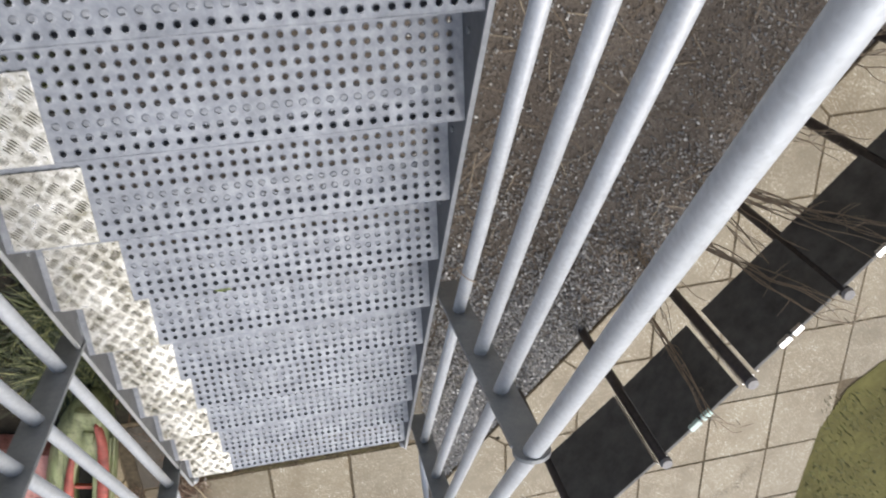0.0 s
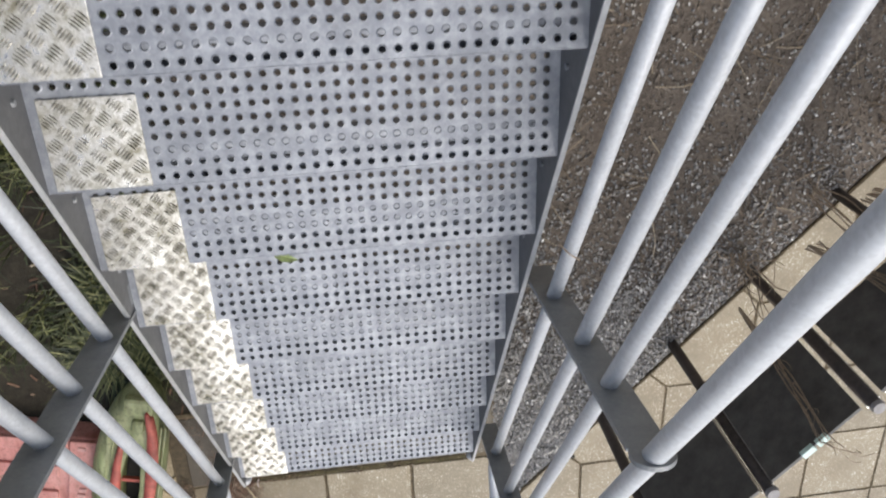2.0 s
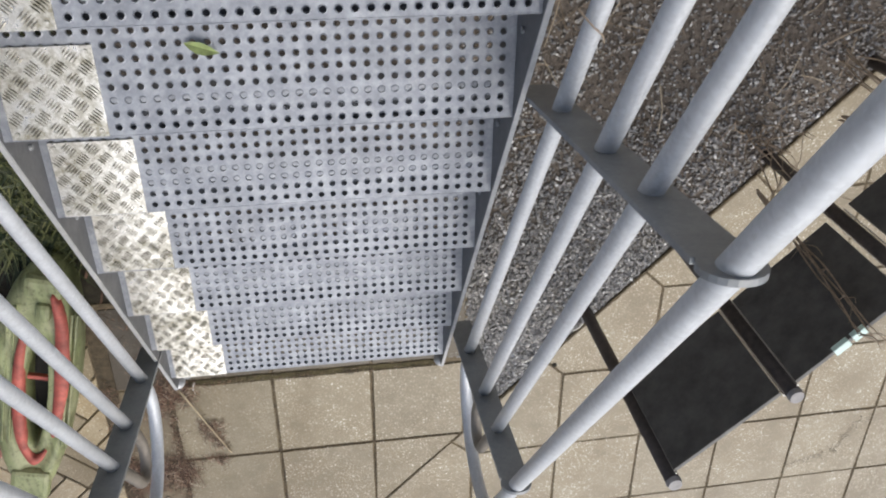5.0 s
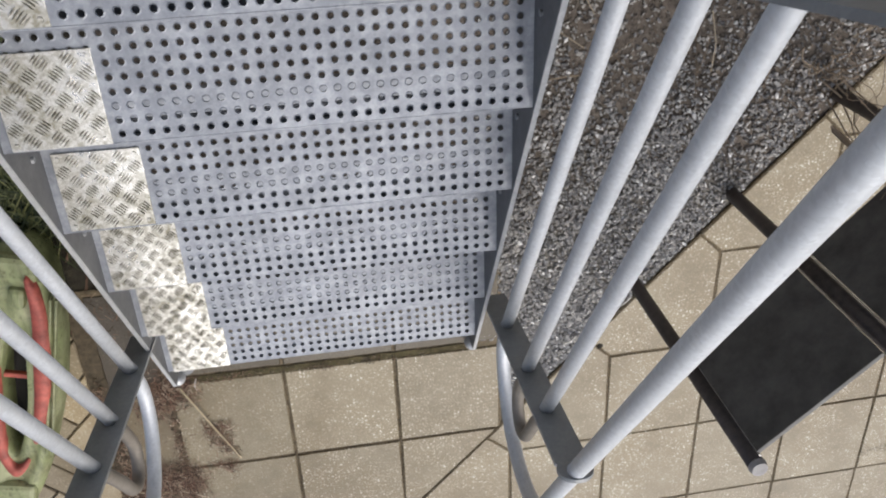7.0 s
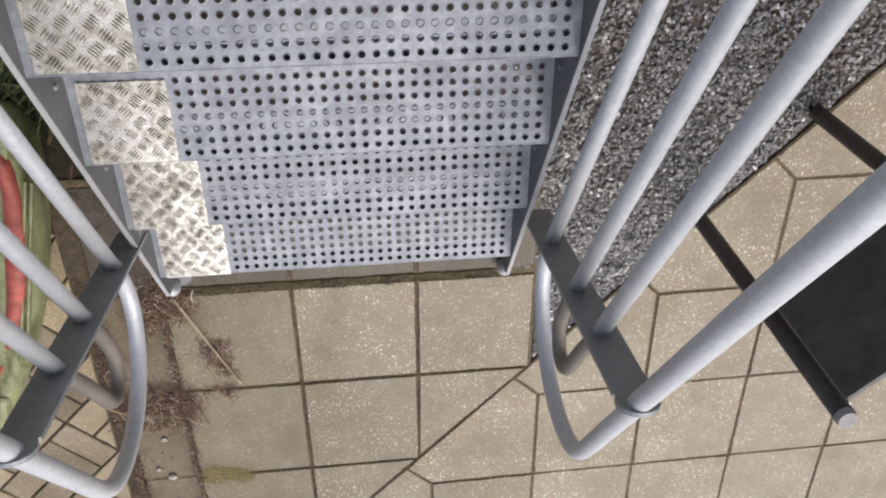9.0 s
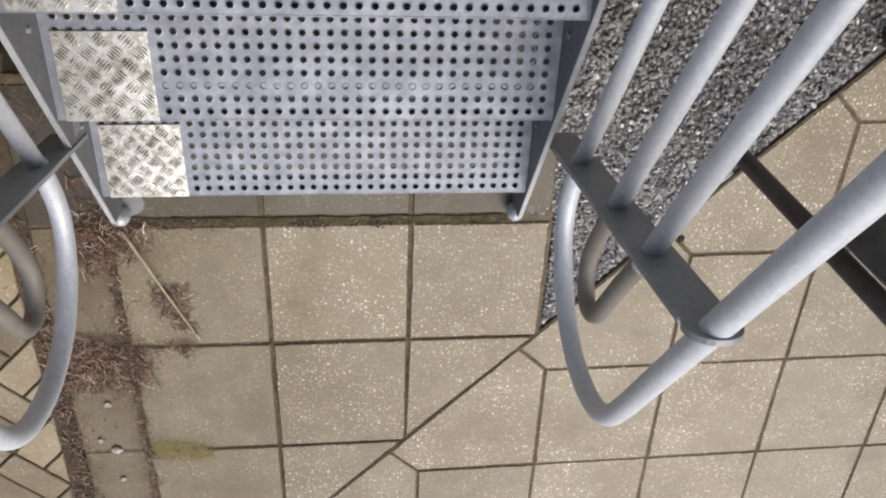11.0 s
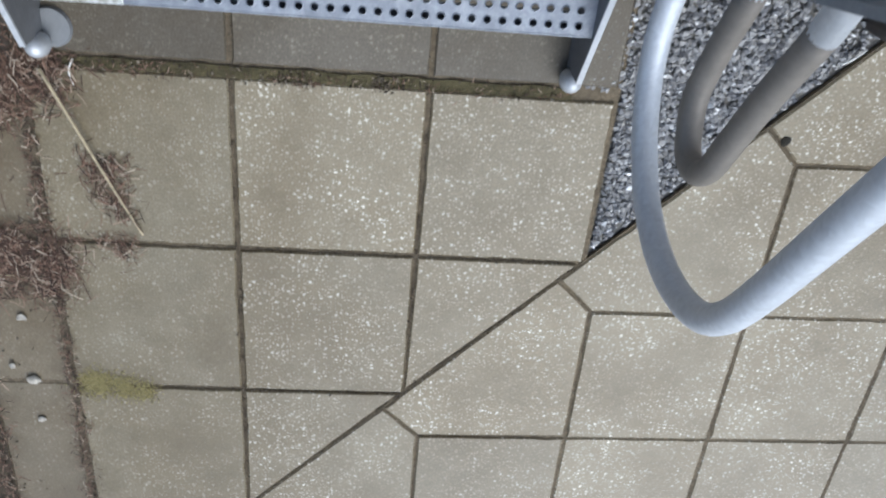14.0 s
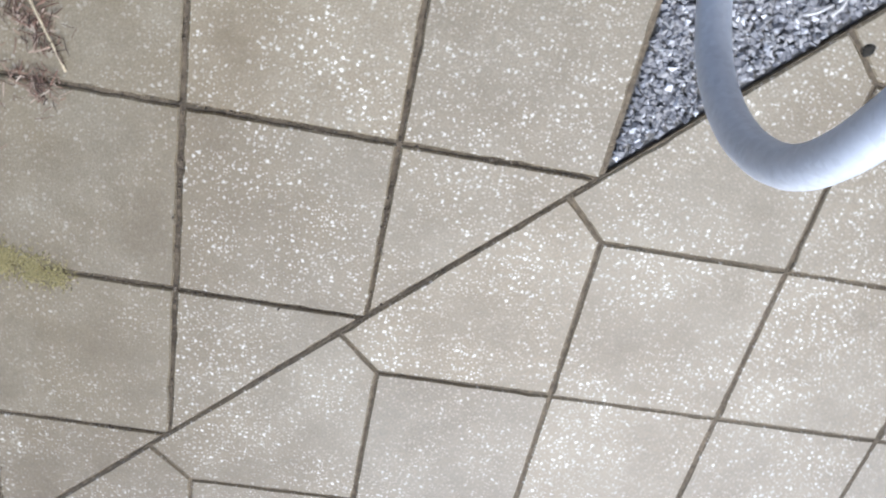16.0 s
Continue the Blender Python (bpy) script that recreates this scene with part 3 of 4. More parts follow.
climber((1.66, 0.76), 0.4, (-0.12, 0.08), 5, 9)
climber((1.98, 1.02), 0.9, (0.10, -0.08), 8, 6)
climber((2.25, 1.35), 0.6, (0.0, 0.12), 11, 6)
climber((1.72, 0.70), 0.5, (0.06, -0.10), 14, 6)
climber((2.55, 1.62), 0.7, (0.05, 0.10), 17, 6)


def draped(i, seed, count, start, end, spread=0.12):
    rng = random.Random(seed)
    a, b = FENCE[i], FENCE[i + 1]
    d = (b - a).normalized()
    m = pose(a.x, a.y, 0, 0, 0, math.degrees(math.atan2(d.y, d.x)))
    L = (b - a).length
    ob = thing("dry_climber", "tangled dry brown twigs draped over a black board", "plant", "dry climbers")
    for _ in range(count):
        u0, u1 = start + rng.uniform(-0.5, 0.5) * spread, end + rng.uniform(-1, 1) * spread
        over = rng.random() < 0.6
        pts = []
        for f in (0.0, 0.2, 0.4, 0.6, 0.8, 1.0):
            pts.append((L * (u0 + (u1 - u0) * f) + rng.uniform(-0.012, 0.012), 0.055 + rng.uniform(0, 0.03) + 0.1 * max(0, 0.4 - f), 0.25 + 0.72 * f))
        if over:
            pts.append((L * u1 + rng.uniform(0.0, 0.06), -0.05, 0.99))
            pts.append((L * u1 + rng.uniform(0.0, 0.12), -rng.uniform(0.12, 0.22), rng.uniform(0.86, 0.97)))
        bm = bmesh.new()
        tube(bm, smooth_path([m @ Vector(p) for p in pts], 4), rng.uniform(0.0028, 0.0044), 5, 0.0013)
        part("twig", bm, TWIG, ob)
        for _ in range(2):
            q = Vector(pts[rng.randrange(1, 6)])
            e = q + Vector((rng.uniform(-0.5, 0.5) * (0.06 + spread), rng.uniform(0.0, 0.05), rng.uniform(0.0, 0.12)))
            bm = bmesh.new()
            tube(bm, smooth_path([m @ q, m @ ((q + e) / 2 + Vector((0.015, 0.01, 0.01))), m @ e], 3), 0.002, 4, 0.0008)
            part("side_twig", bm, TWIG, ob)


draped(1, 21, 6, 0.74, 0.60, 0.05)
draped(2, 22, 7, 0.5, 0.8)
draped(3, 23, 9, 0.1, 0.5, 0.16)

# ---- red ribbed box and green toy by the stair ----
box_red = thing("red_crate", "faded red plastic crate with moulded ribs, upside down on the paving", "crate", "", (-1.495, 0.015, 0.0), -14.0)
bm = bmesh.new()
box(bm, -0.35, 0.35, -0.31, 0.31, -0.02, 0.100, 0.012)
part("body", bm, RED, box_red)
for name, x0, x1, y0, y1, z1 in (("rim", 0.23, 0.345, -0.305, 0.305, 0.118), ("rim", -0.345, -0.25, -0.305, 0.305, 0.118),
                                 ("rim", -0.246, 0.226, 0.245, 0.305, 0.118), ("rim", -0.246, 0.226, -0.305, -0.25, 0.118),
                                 ("rib", -0.246, 0.19, 0.105, 0.165, 0.113), ("rib", -0.246, 0.19, -0.035, 0.025, 0.113), ("rib", -0.246, 0.19, -0.175, -0.115, 0.113)):
    bm = bmesh.new()
    box(bm, x0, x1, y0, y1, 0.09, z1, 0.006)
    part(name, bm, RED, box_red)
for x, y in ((0.285, 0.02), (0.29, 0.05), (0.15, 0.275), (0.28, 0.27), (0.285, -0.22)):
    bm = bmesh.new()
    box(bm, x - 0.016, x + 0.016, y - 0.010, y + 0.010, 0.11, 0.124, 0.004)
    part("stud", bm, PALE_RED, box_red, "bleached square stud")

toy = thing("ride_on_toy", "weathered green plastic ride-on toy with red trim round dark opening", "toy", "", (-0.955, 0.09, 0.0), -15.5)


def oval(cx, cy, a, b, z, n=40):
    """A lopsided oval, fuller on the crate's side and blunt at the bed's end."""
    return [(cx + a * math.cos(t) * (0.74 if math.cos(t) > 0 else 1.1), cy + b * math.sin(t) * (0.76 if math.sin(t) > 0 else 1.0), z + 0.006 * math.sin(5 * t)) for t in (2 * math.pi * i / n for i in range(n))]


def band(t0, t1, a, b, wide, z):
    """A flat, slightly crowned strip that follows part of an oval."""
    bm = bmesh.new()
    n = 26
    rows = []
    for i in range(n + 1):
        t = radians(t0 + (t1 - t0) * i / n)
        w = wide * (0.35 + 0.65 * max(0.0, math.sin(math.pi * i / n)) ** 0.5)
        row = []
        for k, h in ((-1, -0.03), (-0.92, 0.0), (0, 0.005), (0.92, 0.0), (1, -0.03)):
            row.append(bm.verts.new(((a + k * w) * math.cos(t), (b + k * w) * math.sin(t), z + h + 0.004 * math.sin(7 * t))))
        rows.append(row)
    for r0, r1 in zip(rows, rows[1:]):
        for i in range(4):
            bm.faces.new((r0[i], r1[i], r1[i + 1], r0[i + 1]))
    bm.faces.new(rows[0])
    bm.faces.new(rows[-1][::-1])
    bmesh.ops.recalc_face_normals(bm, faces=bm.faces)
    return bm


bm = bmesh.new()
n = 40
levels = [(0.12, 0.50, -0.02), (0.15, 0.57, 0.05), (0.158, 0.60, 0.12), (0.155, 0.595, 0.175), (0.135, 0.55, 0.212), (0.11, 0.47, 0.222), (0.105, 0.44, 0.214), (0.062, 0.36, 0.22), (0.047, 0.29, 0.228), (0.042, 0.275, 0.20), (0.038, 0.26, 0.07)]
rings = [[bm.verts.new(v) for v in oval(-0.006 if b < 0.3 else 0.0, -0.03 if b < 0.3 else 0.0, a, b, z)] for a, b, z in levels]
for r0, r1 in zip(rings, rings[1:]):
    for i in range(n):
        bm.faces.new((r0[i], r0[(i + 1) % n], r1[(i + 1) % n], r1[i]))
bm.faces.new(rings[0][::-1])
body = part("body", bm, GREEN, toy, "weathered green plastic shell", True)
# near-black sheet: the shade inside the opening is put into its colour
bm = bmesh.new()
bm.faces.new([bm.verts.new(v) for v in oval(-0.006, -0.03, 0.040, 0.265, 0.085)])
part("seat_well", bm, HOLLOW_SHADE, toy, "near-black sheet that stands for the shade in the hollow")
part("trim", band(146, 300, 0.070, 0.37, 0.022, 0.236), BRIGHT_RED, toy, "dirty red trim strip", True)
part("trim", band(-38, 74, 0.070, 0.385, 0.025, 0.236), BRIGHT_RED, toy, "dirty red trim strip", True)
bm = bmesh.new()
box(bm, -0.055, 0.045, -0.03, -0.012, 0.165, 0.185, 0.004)
part("crossbar", bm, BRIGHT_RED, toy)
for y0, y1, w, h in ((0.345, 0.43, 0.07, 0.232), (-0.57, -0.43, 0.08, 0.238), (0.255, 0.33, 0.03, 0.236)):
    bm = bmesh.new()
    box(bm, -w, w * 0.72, y0, y1, 0.18, h, 0.018)
    part("moulding", bm, GREEN, toy)
for x in (-0.115, -0.092, 0.086, 0.102):
    bm = bmesh.new()
    box(bm, x - 0.004, x + 0.004, -0.30, 0.30, 0.205, 0.226, 0.003)
    part("rib", bm, GREEN, toy)

# ---- loose bits ----
def stalk(name, pts, r, mat, label, category="twig"):
    bm = bmesh.new()
    tube(bm, smooth_path(pts, 4), r, 6, r * 0.6)
    tagged(part(name, bm, mat, None, "", True), label, category)


stalk("dry_stalk", [(-0.545, -0.17, 0.03), (-0.49, -0.31, 0.018), (-0.44, -0.43, 0.012), (-0.392, -0.54, 0.006)], 0.0035, PALE, "straight dry pale plant stalk lying on slabs")
stalk("dry_stalk", [(-0.85, -0.60, 0.012), (-0.76, -0.65, 0.01), (-0.68, -0.66, 0.008)], 0.0025, PALE, "short dry stalk on dirty paving")
stalk("white_twig", [(0.835, -0.197, 0.008), (0.855, -0.186, 0.014), (0.877, -0.171, 0.008)], 0.0032, BONE, "short white twig on gravel")
stalk("white_twig", [(1.035, -0.058, 0.008), (1.055, -0.043, 0.012), (1.078, -0.024, 0.008)], 0.0032, BONE, "short white twig on gravel")
stalk("white_twig", [(0.882, -0.19, 0.006), (0.892, -0.172, 0.01), (0.897, -0.155, 0.006)], 0.003, BONE, "short white twig on gravel")
stalk("white_twig", [(-0.490, -0.155, 0.004), (-0.498, -0.178, 0.010), (-0.494, -0.210, 0.004)], 0.0022, BONE, "short curved white stalk by the stair foot")
stalk("dry_stalk", [(-0.770, -0.485, 0.004), (-0.735, -0.515, 0.006), (-0.690, -0.535, 0.003)], 0.0028, TWIG, "short dark twig on a slab")
stalk("hooked_twig", [(0.492, 1.635, 1.372), (0.515, 1.61, 1.385), (0.538, 1.59, 1.374), (0.556, 1.565, 1.335)], 0.0022, TWIG, "thin hooked twig caught on the lowest rail")
stalk("dry_stalk", [(-1.32, 0.30, 0.13), (-1.36, 0.10, 0.17), (-1.45, -0.12, 0.14), (-1.47, -0.22, 0.13)], 0.004, TWIG, "thin dry stem lying across the red crate")
stalk("dry_stalk", [(-1.30, 0.27, 0.13), (-1.42, 0.16, 0.15), (-1.58, 0.12, 0.13)], 0.003, TWIG, "thin dry stem lying across the red crate")
bm = bmesh.new()
bmesh.ops.create_icosphere(bm, subdivisions=3, radius=0.011, matrix=Matrix.Translation((0.975, -0.235, 0.0)) @ Matrix.Diagonal((1.0, 1.1, 0.25, 1)))
for v in bm.verts:
    v.co += noise.noise_vector(v.co * 90) * 0.003
tagged(part("dirt_clump", bm, HUMUS, None, "", True), "small dark clump of dirt on a slab", "dirt")
for sx, sy, r in ((-0.685, -0.778, 0.011), (-0.686, -0.96, 0.017), (-0.686, -1.087, 0.012), (-0.731, -0.919, 0.010)):
    bm = bmesh.new()
    bmesh.ops.create_icosphere(bm, subdivisions=2, radius=r, matrix=Matrix.Translation((sx, sy, 0.002)) @ Matrix.Diagonal((1.0, 0.75, 0.2, 1)))
    for v in bm.verts:
        v.co += noise.noise_vector(v.co * 90) * 0.006
    tagged(part("pebble", bm, WHITE, None, "", True), "small flat whitish pebble on dirty paving", "pebble", "pebbles")
bm = bmesh.new()
lv = [[bm.verts.new((0.07 * u, w * 0.014 * math.sin(math.pi * u) * (1 - 0.3 * u), 0.006 + 0.006 * abs(w) * math.sin(math.pi * u) + 0.004 * u)) for w in (-1, 0, 1)] for u in (0.02, 0.2, 0.4, 0.6, 0.8, 0.98)]
for a, b in zip(lv, lv[1:]):
    for i in range(2):
        bm.faces.new((a[i], b[i], b[i + 1], a[i + 1]))
lf = part("fallen_leaf", bm, LEAF)
lf.matrix_basis = pose(-0.17, 1.51, NOSE + 0.1795 * 5 + 0.002, 0, 0, -18)
tagged(lf, "narrow green leaf lying on a tread", "leaf")

# ---- uncountable stuff ----
rs = np.random.RandomState(7)


def chips(n, area, size, z, keep):
    base = np.array([(1, 0, 0), (-1, 0, 0), (0, 1, 0), (0, -1, 0), (0, 0, 1), (0, 0, -1)], float)
    tri = [(0, 2, 4), (2, 1, 4), (1, 3, 4), (3, 0, 4), (2, 0, 5), (1, 2, 5), (3, 1, 5), (0, 3, 5)]
    verts, faces = [], []
    while len(faces) < n * 8:
        x, y = rs.uniform(area[0], area[1]), rs.uniform(area[2], area[3])
        if not keep(x, y):
            continue
        q, _ = np.linalg.qr(rs.normal(size=(3, 3)))
        s = rs.uniform(*size)
        v = (base * (s * rs.uniform(0.55, 1.2, 3)) + rs.normal(0, s * 0.18, (6, 3))) @ q + (x, y, z + rs.uniform(-0.003, 0.006))
        o = len(verts)
        verts += v.tolist()
        faces += [(a + o, b + o, c + o) for a, b, c in tri]
    return verts, faces


v, f = chips(21000, (0.492, 2.8, -0.56, 2.3), (0.0040, 0.0098), -0.0115, lambda x, y: edge_side(x, y) > 0.012 and (x > 0.603 or y > -0.15) and rs.rand() < max(1.0 - 0.95 * y, 0.13 if y < 1.3 else 0.05) * (0.75 + 0.6 * noise.noise((x * 4, y * 4, 0.3))))
soup("gravel", v, f, GRAVEL, "grey and brown angular gravel chippings", "gravel")
v, f = chips(34000, (0.49, 3.4, 0.15, 3.6), (0.0018, 0.0068), -0.0165, lambda x, y: edge_side(x, y) > 0.02 and rs.rand() < 0.45 + y)
soup("soil_crumbs", v, f, CRUMB, "brown soil crumbs and leaf litter", "soil")

v, f = chips(800, (-0.60, 0.48, -0.185, -0.150), (0.0012, 0.004), -0.004, lambda x, y: rs.rand() < 0.12 + 1.6 * max(0.0, noise.noise((x * 9, y * 9, 0.0))))
v2, f2 = chips(1500, (-0.845, -0.58, -1.9, -0.1), (0.0012, 0.0045), -0.001, lambda x, y: rs.rand() < (0.4 + noise.noise((x * 20, y * 12, 0.0))) * (1.0 if x < -0.78 else 0.9 if x > -0.615 else 0.9 if -0.66 < y < -0.56 else 0.04))
f += [tuple(i + len(v) for i in q) for q in f2]
v += v2
for lines, many in (([((-0.592, y), (0.59, y)) for y in (-0.566, -0.972, -1.382)], 1500), ([((x, 0.2), (x, -1.8)) for x in (-0.592, -0.192, 0.204)], 1900), ([((0.09, -1.08), (0.59, -0.56))], 350)):
    def on_joint():
        a, b = lines[rs.randint(len(lines))]
        k = rs.rand()
        return a[0] + (b[0] - a[0]) * k + rs.normal(0, 0.0035), a[1] + (b[1] - a[1]) * k + rs.normal(0, 0.0035)
    for _ in range(many):
        x, y = on_joint()
        if rs.rand() > 0.25 + 1.4 * max(0.0, noise.noise((x * 8, y * 8, 2.0))) or (edge_side(x, y) < -0.006):
            continue
        v2, f2 = chips(1, (x, x + 1e-4, y, y + 1e-4), (0.001, 0.0036), -0.003, lambda a, b: True)
        f += [tuple(i + len(v) for i in q) for q in f2]
        v += v2
for a, b in (((2.18, -0.995), (2.43, -0.915)), ((2.42, -0.93), (2.54, -0.70))):
    for _ in range(300):
        k = rs.rand()
        wide = 0.028 * (1.0 - abs(k - 0.75)) + 0.004
        x, y = a[0] + (b[0] - a[0]) * k + rs.normal(0, wide), a[1] + (b[1] - a[1]) * k + rs.normal(0, wide)
        v2, f2 = chips(1, (x, x + 1e-4, y, y + 1e-4), (0.0009, 0.003), 0.0, lambda p, q: True)
        f += [tuple(i + len(v) for i in q) for q in f2]
        v += v2
soup("soil_crumbs", v, f, JOINT_CRUMB, "dark soil crumbs in the slab joints", "soil")


def blades(n, place, length, width, lean, z=-0.018):
    verts, faces = [], []
    for _ in range(n):
        x, y = place()
        a, l = rs.uniform(0, 2 * math.pi), rs.uniform(*length)
        d = np.array((math.cos(a), math.sin(a)))
        w = np.array((-d[1], d[0])) * rs.uniform(*width)
        k = rs.uniform(*lean)
        o = len(verts)
        for u, ww in ((0, 1.0), (0.5, 0.8), (1.0, 0.08)):
            c = np.array((x, y)) + d * (k * l * u * u)
            h = z + l * u * (1 - 0.45 * k * u)
            verts += [(c[0] - w[0] * ww, c[1] - w[1] * ww, h), (c[0] + w[0] * ww, c[1] + w[1] * ww, h)]
        faces += [(o, o + 1, o + 3, o + 2), (o + 2, o + 3, o + 5, o + 4)]
    return verts, faces


def clump(x0, x1, y0, y1, spread, count):
    cs = [(rs.uniform(x0, x1), rs.uniform(y0, y1)) for _ in range(count)]

    def pick():
        c = cs[rs.randint(len(cs))]
        return c[0] + rs.normal(0, spread), c[1] + rs.normal(0, spread)
    return pick


v, f = blades(6000, clump(-1.9, -0.70, 0.62, 3.0, 0.055, 95), (0.06, 0.2), (0.0015, 0.004), (0.3, 1.1))
soup("grass_clumps", v, f, GRASS, "tangled grass and weeds on dark soil", "grass")
v, f = blades(2000, clump(-1.06, -0.69, 0.50, 0.95, 0.04, 15), (0.07, 0.22), (0.003, 0.0075), (0.5, 1.2))
soup("grass_clumps", v, f, GRASS, "yellowish weed tuft beside the stringer", "grass")
v, f = blades(9000, lambda: (rs.uniform(2.88, 5.2), rs.uniform(-3.5, -0.35)), (0.02, 0.05), (0.001, 0.003), (0.3, 1.0), 0.0)
soup("lawn_grass", v, f, GRASS, "short olive lawn", "grass")


def litter(n, place, length, width, z):
    verts, faces = [], []
    for _ in range(n):
        x, y = place()
        a, l, w = rs.uniform(0, 2 * math.pi), rs.uniform(*length), rs.uniform(*width)
        d, s = np.array((math.cos(a), math.sin(a), rs.uniform(-0.15, 0.15))), np.array((-math.sin(a), math.cos(a), rs.uniform(-0.4, 0.4)))
        c = np.array((x, y, z + rs.uniform(0.001, 0.009)))
        bend = np.array((0, 0, rs.uniform(-0.15, 0.35) * l))
        o = len(verts)
        for u in (-0.5, 0.0, 0.5):
            p = c + d * l * u + s * (rs.uniform(-0.05, 0.05) * l) + bend * (0.25 - u * u)
            verts += [tuple(p - s * w), tuple(p + s * w)]
        faces += [(o, o + 1, o + 3, o + 2), (o + 2, o + 3, o + 5, o + 4)]
    return verts, faces


def along(points, spread):
    pts = np.array(points)

    def pick():
        i = rs.randint(len(pts) - 1)
        p = pts[i] + (pts[i + 1] - pts[i]) * rs.rand()
        return p[0] + rs.normal(0, spread), p[1] + rs.normal(0, spread)
    return pick


v1, f1 = litter(1000, clump(-0.66, -0.53, -0.29, -0.15, 0.032, 9), (0.008, 0.04), (0.0005, 0.0012), 0.003)
v2, f2 = litter(1500, clump(-0.80, -0.56, -0.69, -0.57, 0.030, 14), (0.010, 0.055), (0.0005, 0.0012), 0.003)
v3, f3 = litter(900, along([(-0.6, -0.2), (-0.6, -0.6), (-0.595, -1.1), (-0.6, -1.6)], 0.013), (0.005, 0.022), (0.0004, 0.0011), 0.001)
v4, f4 = litter(1500, along([(-0.815, -0.15), (-0.805, -0.5), (-0.805, -0.8), (-0.805, -1.2), (-0.81, -1.7)], 0.021), (0.005, 0.028), (0.0005, 0.0012), 0.001)
v5, f5 = litter(300, along([(-0.58, -0.165), (-0.3, -0.168), (0.5, -0.165)], 0.010), (0.003, 0.014), (0.0004, 0.0011), -0.003)
v6, f6 = litter(260, clump(-0.475, -0.425, -0.50, -0.38, 0.020, 6), (0.01, 0.04), (0.0005, 0.0012), 0.003)
v7, f7 = litter(160, clump(-0.60, -0.42, -0.60, -0.56, 0.02, 5), (0.01, 0.035), (0.0004, 0.0010), 0.001)
v8, f8 = litter(220, along([(-0.70, 0.25), (-0.60, 0.0), (-0.66, -0.14)], 0.05), (0.008, 0.035), (0.0004, 0.0016), 0.002)
V, F = [], []
for vv, ff in ((v1, f1), (v2, f2), (v3, f3), (v4, f4), (v5, f5), (v6, f6), (v7, f7), (v8, f8)):
    F += [tuple(i + len(V) for i in q) for q in ff]
    V += vv
soup("plant_debris", V, F, LITTER, "reddish brown dry plant debris on slabs", "debris")
v, f = litter(900, lambda: (rs.uniform(0.55, 3.0), rs.uniform(0.9, 3.4)), (0.01, 0.05), (0.001, 0.004), -0.012)
keep = [i for i in range(0, len(f), 2) if edge_side(*v[f[i][0]][:2]) > 0.03]
soup("leaf_litter", v, [q for i in keep for q in (f[i], f[i + 1])], CRUMB, "dry brown leaves and stems on soil", "leaves")
v, f = litter(460, lambda: (rs.uniform(0.55, 2.6), rs.uniform(0.8, 3.4)), (0.07, 0.24), (0.0009, 0.0022), -0.01)
keep = [i for i in range(0, len(f), 2) if edge_side(*v[f[i][0]][:2]) > 0.05]
soup("dry_stems", v, [q for i in keep for q in (f[i], f[i + 1])], STEM, "thin dry stems scattered on brown soil", "stems")
v, f = litter(350, lambda: (rs.uniform(-1.9, -0.6), rs.uniform(0.0, 2.8)), (0.01, 0.06), (0.001, 0.005), -0.012)
soup("leaf_litter", v, f, LITTER, "dry brown leaves and stems on dark soil", "leaves")
v, f = blades(2600, clump(-0.57, -0.42, -0.995, -0.945, 0.016, 18), (0.002, 0.007), (0.0008, 0.0018), (0.6, 1.6), 0.0)
soup("moss", v, f, MOSS, "yellowish moss patch in a slab joint", "moss")

# ---- pavements: slabs last ----
lawn_bm = bmesh.new()
for q in ([(2.80, -6.0), (12, -6.0), (12, -0.06), (3.5, -0.1), (3.2, -0.17), (3.02, -0.32), (2.90, -0.6), (2.83, -1.2)],):
    lawn_bm.faces.new([lawn_bm.verts.new((x, y, 0.002)) for x, y in q])
tagged(part("lawn", lawn_bm, LAWN), "olive green lawn beside the paving", "lawn", "", "structure")


def bed(name, quads, label, z=-0.0045, mat=JOINT):
    bm = bmesh.new()
    for q in quads:
        bm.faces.new([bm.verts.new((x, y, z)) for x, y in q])
    return tagged(part(name, bm, mat), label, "pavement", "", "structure")


far = EDGE_AT + RUN * 4.5
near = EDGE_AT - RUN * 4.0
bed_right = bed("pavement", [[tuple(near), (near.x + 5.6, near.y), (far.x, near.y), tuple(far)]], "beige washed concrete slabs with mitre slabs along a slanting joint")
bed_left = bed("pavement", [[(-0.85, -3.2), (0.597, -3.2), (0.597, 0.24), (-0.85, 0.24)]], "beige washed concrete slabs at the foot of the stair", -0.0065)


def worn(poly, seed):
    """The outline with small waves and a few chipped spots along its edges."""
    rng = random.Random(seed * 17 + 3)
    out = []
    n = len(poly)
    for i in range(n):
        a, b = Vector(poly[i]), Vector(poly[(i + 1) % n])
        length = (b - a).length
        if length < 0.03:
            out.append(a)
            continue
        d = (b - a) / length
        nrm = Vector((-d.y, d.x))
        steps = max(2, int(length / 0.022))
        out.append(a + (d + nrm) * rng.uniform(0.0003, 0.002) if i % 2 else a)
        for k in range(1, steps):
            depth = rng.uniform(-0.0005, 0.0006) + (rng.uniform(0.001, 0.0035) if rng.random() < 0.07 else 0.0)
            out.append(a + d * (length * k / steps) + nrm * depth)
    return out


